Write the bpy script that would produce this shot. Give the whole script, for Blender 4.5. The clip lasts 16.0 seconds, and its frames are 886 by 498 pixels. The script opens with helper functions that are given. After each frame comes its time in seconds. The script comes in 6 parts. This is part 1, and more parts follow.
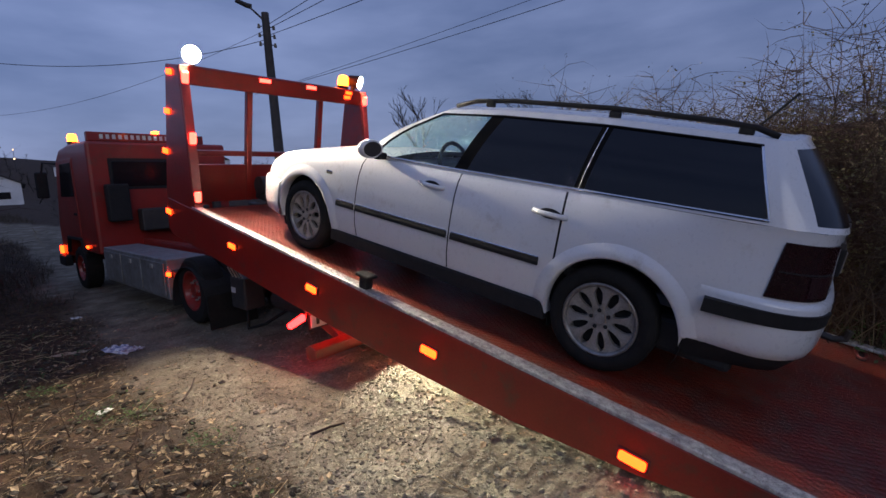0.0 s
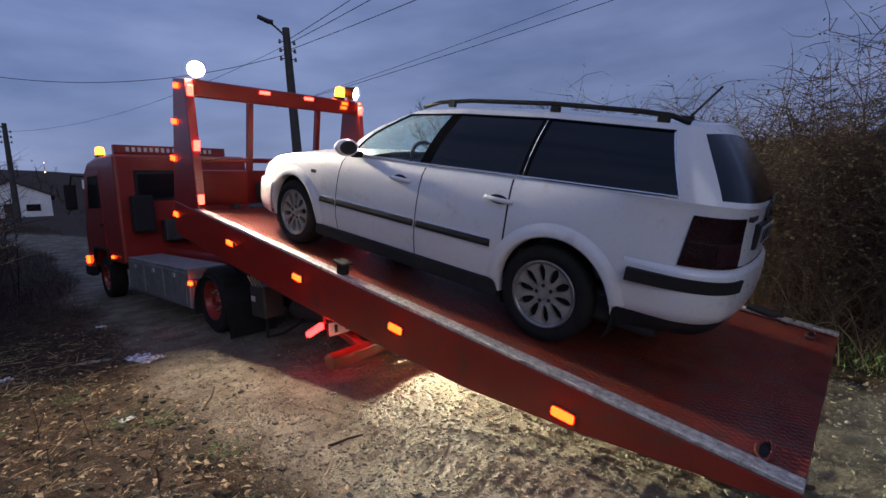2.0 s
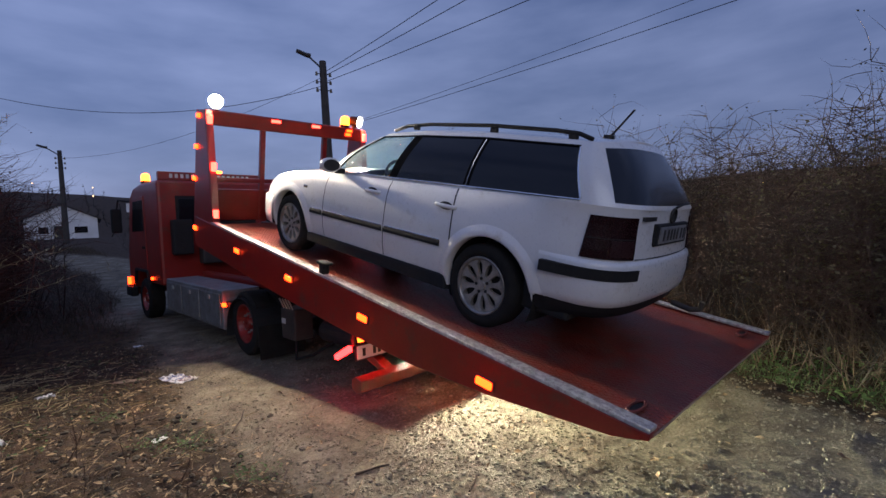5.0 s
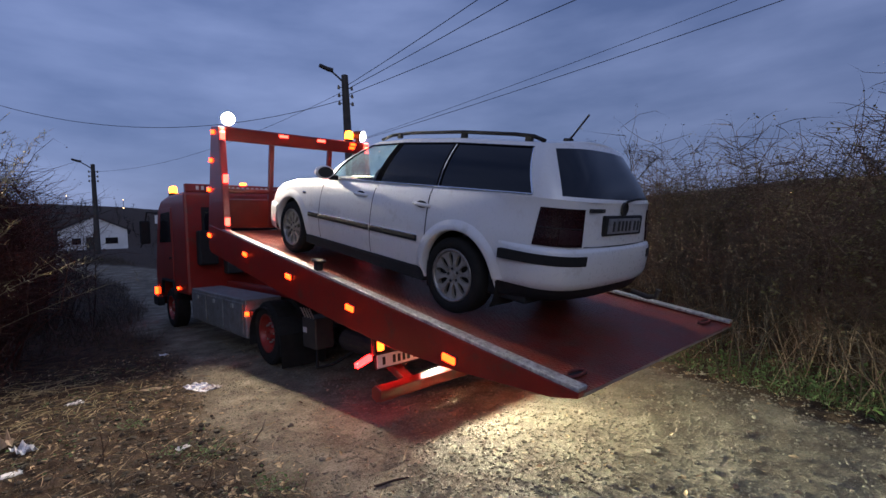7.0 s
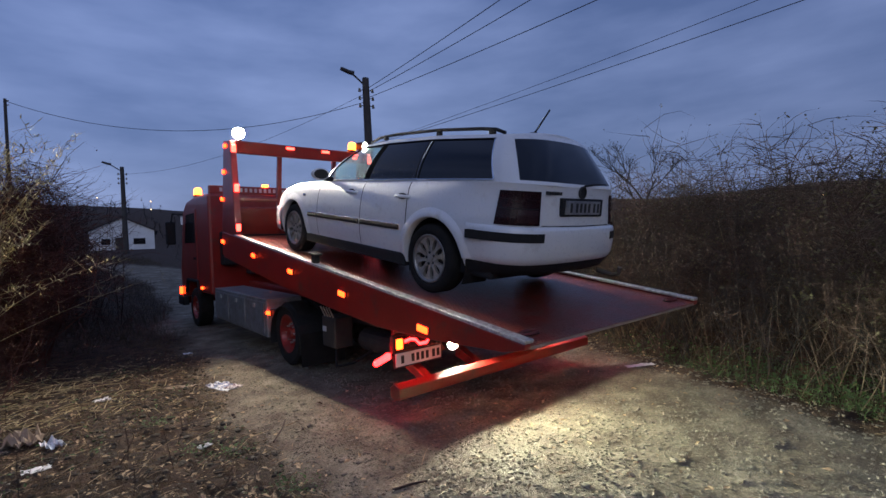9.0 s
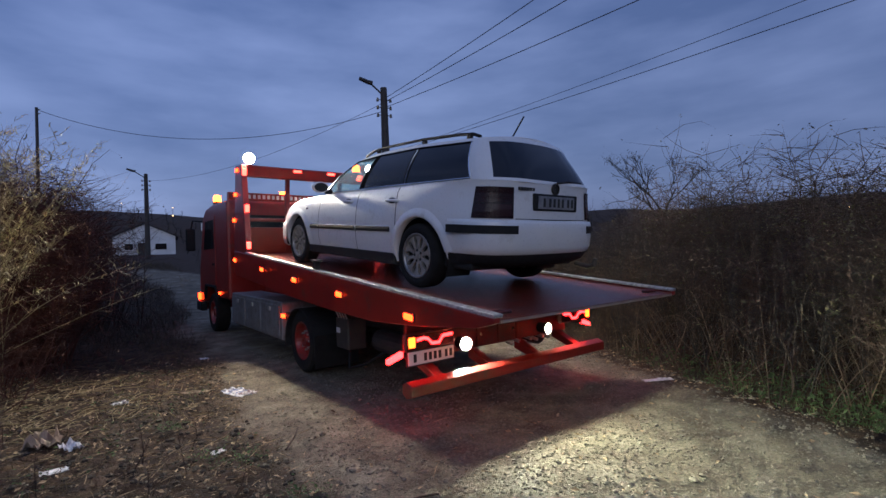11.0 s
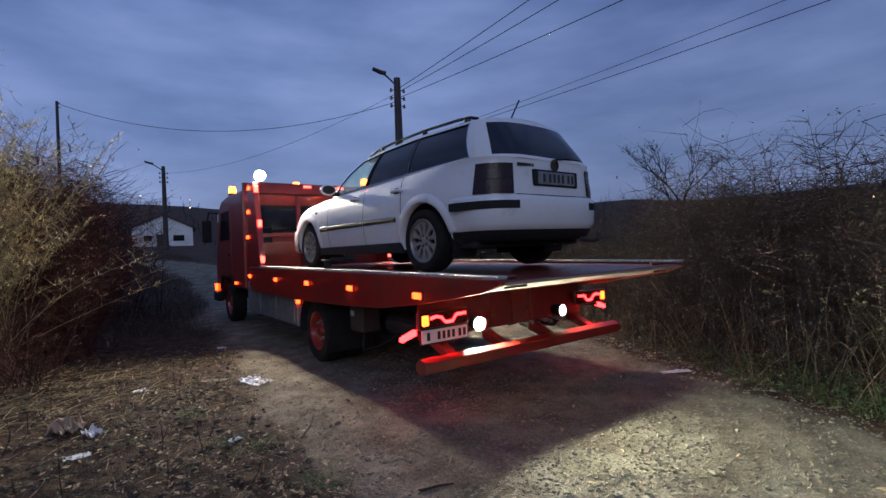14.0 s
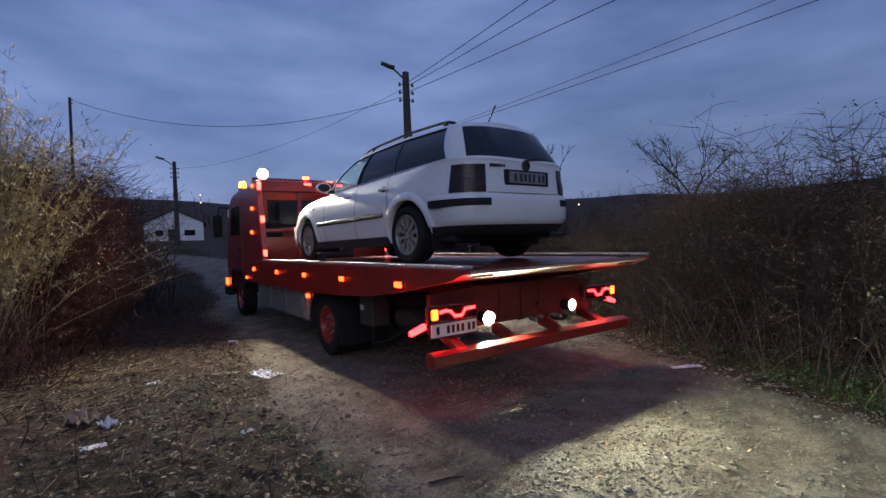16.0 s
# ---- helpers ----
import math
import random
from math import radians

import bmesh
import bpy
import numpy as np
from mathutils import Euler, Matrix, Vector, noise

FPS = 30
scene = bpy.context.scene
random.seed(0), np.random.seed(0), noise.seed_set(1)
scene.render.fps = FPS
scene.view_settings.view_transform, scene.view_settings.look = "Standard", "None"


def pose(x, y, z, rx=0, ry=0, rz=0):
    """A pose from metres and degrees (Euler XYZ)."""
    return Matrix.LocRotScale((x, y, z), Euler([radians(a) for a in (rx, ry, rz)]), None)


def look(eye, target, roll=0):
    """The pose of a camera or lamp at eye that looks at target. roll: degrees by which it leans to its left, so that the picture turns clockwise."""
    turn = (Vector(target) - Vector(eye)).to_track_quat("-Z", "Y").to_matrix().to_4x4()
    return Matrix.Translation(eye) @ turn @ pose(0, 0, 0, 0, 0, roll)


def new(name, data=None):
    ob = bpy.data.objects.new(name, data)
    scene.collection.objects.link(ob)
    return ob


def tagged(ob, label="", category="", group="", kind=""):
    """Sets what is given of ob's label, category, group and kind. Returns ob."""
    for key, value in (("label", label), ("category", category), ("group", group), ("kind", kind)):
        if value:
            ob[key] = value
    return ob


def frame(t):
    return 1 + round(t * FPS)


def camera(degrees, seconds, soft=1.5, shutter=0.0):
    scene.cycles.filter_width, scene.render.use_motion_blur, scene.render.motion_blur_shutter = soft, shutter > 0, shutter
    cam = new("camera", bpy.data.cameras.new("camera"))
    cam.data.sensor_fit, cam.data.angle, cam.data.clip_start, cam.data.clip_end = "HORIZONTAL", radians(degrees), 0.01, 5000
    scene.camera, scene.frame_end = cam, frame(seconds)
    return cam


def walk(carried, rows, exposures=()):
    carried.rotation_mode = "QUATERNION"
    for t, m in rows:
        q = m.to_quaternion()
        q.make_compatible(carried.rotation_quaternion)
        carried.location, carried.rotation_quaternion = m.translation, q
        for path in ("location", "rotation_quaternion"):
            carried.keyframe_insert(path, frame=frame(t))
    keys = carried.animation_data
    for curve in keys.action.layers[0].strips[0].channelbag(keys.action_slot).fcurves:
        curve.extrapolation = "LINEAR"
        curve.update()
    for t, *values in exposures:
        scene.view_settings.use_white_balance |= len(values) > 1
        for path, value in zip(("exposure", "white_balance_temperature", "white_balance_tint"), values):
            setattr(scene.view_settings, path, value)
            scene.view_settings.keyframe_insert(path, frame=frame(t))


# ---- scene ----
cam = camera(86, 16.0)
walk(cam, [
    (0.0, pose(-3.588, -4.359, 1.461, 83.05, 3.59, -49.96)),
    (0.5, pose(-3.588, -4.353, 1.458, 83.46, 3.68, -49.61)),
    (1.0, pose(-3.585, -4.348, 1.457, 83.72, 3.88, -49.23)),
    (1.5, pose(-3.582, -4.340, 1.457, 83.94, 3.81, -48.62)),
    (2.0, pose(-3.588, -4.335, 1.459, 84.46, 3.74, -47.98)),
    (2.5, pose(-3.587, -4.329, 1.453, 84.88, 3.81, -47.51)),
    (3.0, pose(-3.593, -4.335, 1.457, 85.15, 3.76, -46.95)),
    (3.5, pose(-3.596, -4.334, 1.458, 85.46, 3.76, -46.51)),
    (4.0, pose(-3.601, -4.330, 1.468, 86.24, 3.44, -45.95)),
    (6.5, pose(-3.614, -4.337, 1.478, 89.28, 2.99, -42.82)),
    (7.0, pose(-3.608, -4.326, 1.475, 89.29, 3.04, -42.23)),
    (7.5, pose(-3.600, -4.318, 1.473, 89.27, 3.06, -41.61)),
    (8.0, pose(-3.600, -4.312, 1.468, 89.27, 3.00, -41.01)),
    (8.5, pose(-3.594, -4.312, 1.471, 89.36, 2.93, -40.51)),
    (9.0, pose(-3.594, -4.303, 1.475, 89.64, 2.78, -39.91)),
    (11.5, pose(-3.577, -4.292, 1.483, 91.01, 1.90, -37.66)),
    (12.0, pose(-3.577, -4.285, 1.484, 91.16, 1.72, -37.29)),
    (12.5, pose(-3.572, -4.281, 1.479, 90.82, 1.64, -36.88)),
    (13.0, pose(-3.573, -4.274, 1.477, 90.33, 1.93, -36.66)),
    (13.5, pose(-3.571, -4.269, 1.470, 89.97, 2.13, -36.43)),
    (14.0, pose(-3.566, -4.266, 1.469, 89.78, 2.13, -36.39)),
    (14.5, pose(-3.562, -4.266, 1.470, 89.70, 2.10, -36.37)),
    (15.0, pose(-3.559, -4.263, 1.467, 89.55, 2.57, -36.30)),
    (15.5, pose(-3.563, -4.260, 1.463, 89.38, 2.74, -35.88)),
    (16.0, pose(-3.575, -4.264, 1.466, 89.18, 2.12, -35.37)),
], exposures=[
    (0.0, 0.0, 6650, 11), (4.0, 0.05, 6750, 12), (8.0, 0.0, 6400, 10), (12.0, 0.0, 6150, 9), (16.0, 0.0, 6200, 9),
])

# The sliding bed: seconds, x, y, z of its surface under the car's rear axle, tilt in degrees.
BED_ROWS = [
    (0.0, -0.079, -3.247, 0.389, 13.87),
    (0.5, -0.076, -3.123, 0.432, 13.66),
    (1.0, -0.073, -3.002, 0.478, 13.46),
    (1.5, -0.070, -2.879, 0.515, 13.35),
    (2.0, -0.067, -2.755, 0.558, 13.17),
    (2.5, -0.064, -2.625, 0.589, 13.16),
    (3.0, -0.061, -2.506, 0.629, 12.93),
    (3.5, -0.058, -2.377, 0.664, 12.84),
    (4.0, -0.055, -2.251, 0.701, 12.81),
    (6.5, -0.040, -1.623, 0.872, 12.25),
    (7.0, -0.036, -1.488, 0.914, 11.88),
    (7.5, -0.033, -1.355, 0.954, 11.56),
    (8.0, -0.030, -1.221, 0.994, 10.91),
    (8.5, -0.027, -1.092, 1.030, 10.21),
    (9.0, -0.023, -0.953, 1.070, 9.37),
    (11.5, -0.012, -0.513, 1.196, 4.91),
    (12.0, -0.012, -0.506, 1.202, 3.92),
    (12.5, -0.012, -0.497, 1.213, 2.64),
    (13.0, -0.012, -0.478, 1.226, 1.35),
    (13.5, -0.011, -0.461, 1.238, 0.12),
    (14.0, -0.011, -0.444, 1.231, 0.15),
    (14.5, -0.008, -0.340, 1.241, 0.02),
    (15.0, -0.005, -0.215, 1.243, 0.06),
    (15.5, -0.002, -0.084, 1.244, 0.04),
    (16.0, 0.001, 0.058, 1.249, 0.07),
]
# ---- world and light ----
world = bpy.data.worlds.new("dusk")
scene.world = world
world.use_nodes = True
wn, wl = world.node_tree.nodes, world.node_tree.links
wn.clear()
w_out, w_bg, w_sky = wn.new("ShaderNodeOutputWorld"), wn.new("ShaderNodeBackground"), wn.new("ShaderNodeTexSky")
w_sky.sky_type, w_sky.sun_disc = "NISHITA", False
w_sky.sun_elevation, w_sky.sun_rotation = radians(3.0), radians(215)
w_co, w_map, w_noise, w_ramp, w_mix = (wn.new("ShaderNodeTexCoord"), wn.new("ShaderNodeMapping"), wn.new("ShaderNodeTexNoise"),
                                       wn.new("ShaderNodeValToRGB"), wn.new("ShaderNodeMixRGB"))
w_map.inputs["Scale"].default_value = (1.4, 1.4, 5.0)
w_noise.inputs["Scale"].default_value, w_noise.inputs["Detail"].default_value = 2.2, 5.0
w_noise.inputs["Roughness"].default_value = 0.5
w_ramp.color_ramp.elements[0].position, w_ramp.color_ramp.elements[0].color = 0.32, (0.34, 0.53, 1.30, 1)
w_ramp.color_ramp.elements[1].position, w_ramp.color_ramp.elements[1].color = 0.73, (0.80, 1.06, 2.10, 1)
w_mix.blend_type = "MIX"
w_mix.inputs[0].default_value = 0.9
wl.new(w_co.outputs["Generated"], w_map.inputs["Vector"])
wl.new(w_map.outputs["Vector"], w_noise.inputs["Vector"])
wl.new(w_noise.outputs["Fac"], w_ramp.inputs["Fac"])
wl.new(w_sky.outputs["Color"], w_mix.inputs[1])
wl.new(w_ramp.outputs["Color"], w_mix.inputs[2])
# The sky dims from the afterglow in the west towards the dark east.
w_sep, w_dim, w_mul = wn.new("ShaderNodeSeparateXYZ"), wn.new("ShaderNodeMapRange"), wn.new("ShaderNodeMixRGB")
wl.new(w_co.outputs["Generated"], w_sep.inputs["Vector"])
wl.new(w_sep.outputs["X"], w_dim.inputs["Value"])
w_dim.interpolation_type = "SMOOTHSTEP"
w_dim.inputs["From Min"].default_value, w_dim.inputs["From Max"].default_value = 0.1, 1.0
w_dim.inputs["To Min"].default_value, w_dim.inputs["To Max"].default_value = 1.02, 0.80
w_mul.blend_type = "MULTIPLY"
w_mul.inputs[0].default_value = 1.0
wl.new(w_mix.outputs["Color"], w_mul.inputs[1])
wl.new(w_dim.outputs["Result"], w_mul.inputs[2])
wl.new(w_mul.outputs["Color"], w_bg.inputs["Color"])
wl.new(w_bg.outputs["Background"], w_out.inputs["Surface"])
w_bg.inputs["Strength"].default_value = 0.288

sun_data = bpy.data.lights.new("afterglow", "SUN")
sun_data.energy, sun_data.angle, sun_data.color = 0.44, radians(40), (0.82, 0.88, 1.0)
sun = new("afterglow", sun_data)
sun.matrix_world = look((-6, -9, 3.2), (0, 0, 0))
scene.view_settings.exposure = 0.0

# ---- materials ----
def mat(name, col, col2=None, rough=0.6, metal=0.0, scale=6.0, fine=60.0, bump=0.1, coat=0.0, blend=0.5, spec=0.5, dirt=None, dirt_amount=0.0):
    """A surface whose colour drifts between two tones at a coarse scale, with a fine grain in its roughness and relief."""
    m = bpy.data.materials.new(name)
    m.use_nodes = True
    n, l = m.node_tree.nodes, m.node_tree.links
    b = n["Principled BSDF"]
    co = n.new("ShaderNodeTexCoord")
    n1, n2 = n.new("ShaderNodeTexNoise"), n.new("ShaderNodeTexNoise")
    for q, s, d in ((n1, scale, 5.0), (n2, fine, 4.0)):
        q.inputs["Scale"].default_value, q.inputs["Detail"].default_value = s, d
        l.new(co.outputs["Object"], q.inputs["Vector"])
    ramp = n.new("ShaderNodeValToRGB")
    e = ramp.color_ramp.elements
    e[0].position, e[1].position = 0.5 - 0.35 * blend, 0.5 + 0.35 * blend
    e[0].color, e[1].color = (*col, 1), (*(col2 or [c * 0.75 for c in col]), 1)
    mixf = n.new("ShaderNodeMath")
    mixf.operation = "MULTIPLY_ADD"
    mixf.inputs[1].default_value = 0.35
    l.new(n2.outputs["Fac"], mixf.inputs[0])
    sub = n.new("ShaderNodeMath")
    sub.operation = "MULTIPLY"
    sub.inputs[1].default_value = 0.65
    l.new(n1.outputs["Fac"], sub.inputs[0])
    l.new(sub.outputs[0], mixf.inputs[2])
    l.new(mixf.outputs[0], ramp.inputs["Fac"])
    last = ramp.outputs["Color"]
    if dirt:
        n3, r3, mx = n.new("ShaderNodeTexNoise"), n.new("ShaderNodeValToRGB"), n.new("ShaderNodeMixRGB")
        n3.inputs["Scale"].default_value, n3.inputs["Detail"].default_value, n3.inputs["Roughness"].default_value = scale * 1.7, 9.0, 0.7
        l.new(co.outputs["Object"], n3.inputs["Vector"])
        r3.color_ramp.elements[0].position, r3.color_ramp.elements[1].position = 0.62 - dirt_amount * 0.3, 0.74
        r3.color_ramp.elements[0].color, r3.color_ramp.elements[1].color = (0, 0, 0, 1), (0.8, 0.8, 0.8, 1)
        l.new(n3.outputs["Fac"], r3.inputs["Fac"])
        l.new(r3.outputs["Color"], mx.inputs[0])
        l.new(last, mx.inputs[1])
        mx.inputs[2].default_value = (*dirt, 1)
        last = mx.outputs["Color"]
    l.new(last, b.inputs["Base Color"])
    rr = n.new("ShaderNodeMapRange")
    rr.inputs["To Min"].default_value, rr.inputs["To Max"].default_value = max(0.02, rough - 0.12), min(1.0, rough + 0.12)
    l.new(n2.outputs["Fac"], rr.inputs["Value"])
    l.new(rr.outputs["Result"], b.inputs["Roughness"])
    b.inputs["Metallic"].default_value, b.inputs["Coat Weight"].default_value = metal, coat
    b.inputs["Coat Roughness"].default_value, b.inputs["Specular IOR Level"].default_value = 0.08, spec
    if bump:
        bp = n.new("ShaderNodeBump")
        bp.inputs["Strength"].default_value, bp.inputs["Distance"].default_value = bump, 0.01
        l.new(n2.outputs["Fac"], bp.inputs["Height"])
        l.new(bp.outputs["Normal"], b.inputs["Normal"])
    return m


def glow(name, col, strength, base=None):
    m = bpy.data.materials.new(name)
    m.use_nodes = True
    b = m.node_tree.nodes["Principled BSDF"]
    b.inputs["Base Color"].default_value = (*(base or col), 1)
    b.inputs["Roughness"].default_value = 0.25
    b.inputs["Emission Color"].default_value, b.inputs["Emission Strength"].default_value = (*col, 1), strength
    return m


def glass(name, col, rough=0.02):
    """Solid clear stuff, for drops."""
    m = bpy.data.materials.new(name)
    m.use_nodes = True
    b = m.node_tree.nodes["Principled BSDF"]
    b.inputs["Base Color"].default_value = (*col, 1)
    b.inputs["Roughness"].default_value, b.inputs["Transmission Weight"].default_value, b.inputs["IOR"].default_value = rough, 1.0, 1.33
    return m


def pane(name, col, beads=None):
    """A thin pane: light passes straight on, tinted, and a film of gloss grows towards glancing views; beads scatter light."""
    m = bpy.data.materials.new(name)
    m.use_nodes = True
    n, l = m.node_tree.nodes, m.node_tree.links
    n.remove(n["Principled BSDF"])
    clear, gloss, edge, mix = (n.new("ShaderNodeBsdfTransparent"), n.new("ShaderNodeBsdfGlossy"), n.new("ShaderNodeLayerWeight"), n.new("ShaderNodeMixShader"))
    rise, film = n.new("ShaderNodeMath"), n.new("ShaderNodeMath")
    rise.operation, film.operation = "POWER", "MULTIPLY_ADD"
    edge.inputs["Blend"].default_value, rise.inputs[1].default_value = 0.5, 4.0
    film.inputs[1].default_value, film.inputs[2].default_value = 0.9, 0.05
    clear.inputs["Color"].default_value = (*col, 1)
    gloss.inputs["Roughness"].default_value = 0.03
    l.new(edge.outputs["Facing"], rise.inputs[0])
    l.new(rise.outputs[0], film.inputs[0])
    l.new(film.outputs[0], mix.inputs[0])
    l.new(clear.outputs["BSDF"], mix.inputs[1])
    l.new(gloss.outputs["BSDF"], mix.inputs[2])
    last = mix
    if beads:
        scale, low, high, share, tone = beads
        co, v, r = n.new("ShaderNodeTexCoord"), n.new("ShaderNodeTexNoise"), n.new("ShaderNodeValToRGB")
        v.inputs["Scale"].default_value, v.inputs["Detail"].default_value, v.inputs["Roughness"].default_value = scale, 4.0, 0.8
        r.color_ramp.elements[0].position, r.color_ramp.elements[0].color = low, (0, 0, 0, 1)
        r.color_ramp.elements[1].position, r.color_ramp.elements[1].color = high, (share, share, share, 1)
        tr, last = n.new("ShaderNodeBsdfTranslucent"), n.new("ShaderNodeMixShader")
        tr.inputs["Color"].default_value = (*tone, 1)
        l.new(co.outputs["Object"], v.inputs["Vector"])
        l.new(v.outputs["Fac"], r.inputs["Fac"])
        l.new(r.outputs["Color"], last.inputs[0])
        l.new(mix.outputs["Shader"], last.inputs[1])
        l.new(tr.outputs["BSDF"], last.inputs[2])
    l.new(last.outputs["Shader"], n["Material Output"].inputs["Surface"])
    return m


RED = mat("red_truck_paint", (0.27, 0.016, 0.010), (0.19, 0.012, 0.008), 0.38, scale=3, fine=70, bump=0.03, coat=0.35, dirt=(0.08, 0.05, 0.035), dirt_amount=0.25)
# Darker red for the tail: shade put into the paint, plus dirt noise.
SHADED_RED = mat("shaded_dirty_red_paint", (0.17, 0.012, 0.009), (0.10, 0.010, 0.008), 0.55, scale=5, fine=70, bump=0.05, dirt=(0.05, 0.035, 0.028), dirt_amount=0.7)
DECK = mat("worn_red_deck", (0.25, 0.032, 0.015), (0.075, 0.012, 0.009), 0.30, scale=4.2, fine=85, bump=0.5, blend=0.6, dirt=(0.11, 0.07, 0.05), dirt_amount=0.6)


def tread_plate(m):
    """Adds rows of small raised lozenges, worn in places, to a plate's relief."""
    n, l = m.node_tree.nodes, m.node_tree.links
    co, mp, v, b = n.new("ShaderNodeTexCoord"), n.new("ShaderNodeMapping"), n.new("ShaderNodeTexVoronoi"), n.new("ShaderNodeBump")
    mp.inputs["Rotation"].default_value, mp.inputs["Scale"].default_value = (0, 0, radians(45)), (34, 20, 20)
    v.inputs["Scale"].default_value, v.inputs["Randomness"].default_value = 1.0, 0.12
    b.inputs["Strength"].default_value, b.inputs["Distance"].default_value = 0.55, 0.012
    b.invert = True
    l.new(co.outputs["Object"], mp.inputs["Vector"])
    l.new(mp.outputs["Vector"], v.inputs["Vector"])
    l.new(v.outputs["Distance"], b.inputs["Height"])
    old = [k for k in n if k.bl_idname == "ShaderNodeBump" and k != b][0]
    l.new(b.outputs["Normal"], old.inputs["Normal"])


tread_plate(DECK)
LIP = mat("worn_lip_steel", (0.24, 0.15, 0.12), (0.34, 0.29, 0.26), 0.55, metal=0.25, scale=7, fine=90, bump=0.25)
STEEL = mat("scuffed_steel", (0.55, 0.55, 0.54), (0.32, 0.32, 0.31), 0.42, metal=0.75, scale=9, fine=120, bump=0.25)
DARK_STEEL = mat("oily_chassis_steel", (0.025, 0.025, 0.027), (0.05, 0.045, 0.04), 0.6, metal=0.3, scale=8, fine=80, bump=0.15)
ALU = mat("dull_aluminium", (0.30, 0.31, 0.32), (0.19, 0.19, 0.19), 0.5, metal=0.5, scale=5, fine=60, bump=0.08, dirt=(0.12, 0.1, 0.08), dirt_amount=0.5)
RUBBER = mat("dusty_rubber", (0.008, 0.008, 0.008), (0.017, 0.016, 0.015), 0.85, scale=12, fine=120, bump=0.25, spec=0.2)
BLACK_TRIM = mat("black_plastic", (0.012, 0.012, 0.013), (0.02, 0.02, 0.02), 0.68, scale=20, fine=200, bump=0.06, spec=0.2)
CAR_WHITE = mat("white_car_paint", (0.69, 0.69, 0.70), (0.60, 0.60, 0.60), 0.30, scale=2.2, fine=40, bump=0.0, coat=0.7, blend=0.8, dirt=(0.42, 0.39, 0.35), dirt_amount=0.12)
RIM_LIP = mat("worn_rim_lip", (0.30, 0.29, 0.28), (0.15, 0.14, 0.13), 0.32, metal=0.6, scale=14, fine=90, bump=0.05)
PILLAR = mat("matt_black_film", (0.009, 0.009, 0.010), (0.012, 0.012, 0.012), 0.88, bump=0, spec=0.0)
ALLOY = mat("dusty_alloy", (0.36, 0.335, 0.30), (0.19, 0.165, 0.14), 0.5, metal=0.35, scale=14, fine=90, bump=0.08)
# Near-black: the shade of seams, slots and wells is put into the colour.
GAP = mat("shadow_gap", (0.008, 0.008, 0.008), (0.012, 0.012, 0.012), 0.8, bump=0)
CHROME = mat("chrome", (0.75, 0.75, 0.76), (0.6, 0.6, 0.6), 0.14, metal=1.0, bump=0)
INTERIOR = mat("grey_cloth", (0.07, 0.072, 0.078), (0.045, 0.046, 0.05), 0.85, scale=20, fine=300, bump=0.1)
TINT = mat("tinted_glass", (0.004, 0.005, 0.007), (0.005, 0.006, 0.009), 0.12, scale=4, fine=30, bump=0.0, spec=0.42)
WET_GLASS = pane("rain_wet_glass", (0.66, 0.78, 0.80), (60.0, 0.58, 0.70, 0.18, (0.45, 0.66, 0.70)))
BEADED = pane("rain_beaded_windscreen", (0.62, 0.76, 0.78), (42.0, 0.54, 0.64, 0.60, (0.34, 0.60, 0.66)))
DROP = glass("water_drop", (1.0, 1.0, 1.0), 0.0)
TRIM_STEEL = mat("bare_edge_steel", (0.58, 0.58, 0.56), (0.26, 0.25, 0.25), 0.42, metal=0.45, scale=26, fine=170, bump=0.5, blend=0.35, dirt=(0.10, 0.05, 0.04), dirt_amount=0.4)
tread_plate(TRIM_STEEL)
TAIL = mat("smoked_tail_lens", (0.022, 0.005, 0.007), (0.012, 0.003, 0.004), 0.26, scale=25, fine=120, bump=0.05, coat=0.0, spec=0.35)
REVERSE = mat("smoked_reversing_lens", (0.032, 0.011, 0.013), (0.022, 0.008, 0.010), 0.3, scale=25, fine=120, bump=0.05, spec=0.3)
PLATE = mat("number_plate_white", (0.72, 0.72, 0.70), (0.6, 0.6, 0.58), 0.4, bump=0.02)
INK = mat("black_ink", (0.015, 0.015, 0.015), rough=0.6, bump=0)
SIGN_WHITE = mat("sign_white", (0.6, 0.6, 0.6), rough=0.5, bump=0)
AMBER = glow("amber_marker_glow", (1.0, 0.036, 0.004), 15.0)
RED_GLOW = glow("red_marker_glow", (1.0, 0.045, 0.03), 12.0)
TAIL_RED = glow("tail_lamp_glow", (1.0, 0.008, 0.008), 34.0)
TAIL_AMBER = glow("indicator_glow", (1.0, 0.11, 0.01), 8.0)
BEACON = glow("amber_beacon_glow", (1.0, 0.10, 0.006), 40.0)
FLOOD = glow("white_flood_glow", (1.0, 0.88, 0.68), 7900.0, (0.9, 0.9, 0.9))
WORK = glow("white_work_glow", (0.98, 1.0, 0.72), 14000.0, (0.9, 0.9, 0.9))
# Set weaker than the left lamp to keep the right-hand ground darker.
WORK_WEAK = glow("weak_work_glow", (0.98, 1.0, 0.72), 2300.0, (0.9, 0.9, 0.9))
WOOD_POLE = mat("dark_pole", (0.035, 0.032, 0.03), (0.06, 0.055, 0.05), 0.85, scale=5, fine=40, bump=0.3)
WIRE = mat("black_cable", (0.012, 0.012, 0.014), rough=0.6, bump=0)
TWIG = mat("dry_twig", (0.066, 0.036, 0.023), (0.018, 0.012, 0.009), 0.9, scale=1.2, fine=30, bump=0)
DARK_TWIG = mat("dark_twig", (0.022, 0.017, 0.013), (0.012, 0.010, 0.008), 0.9, scale=1.2, fine=30, bump=0)
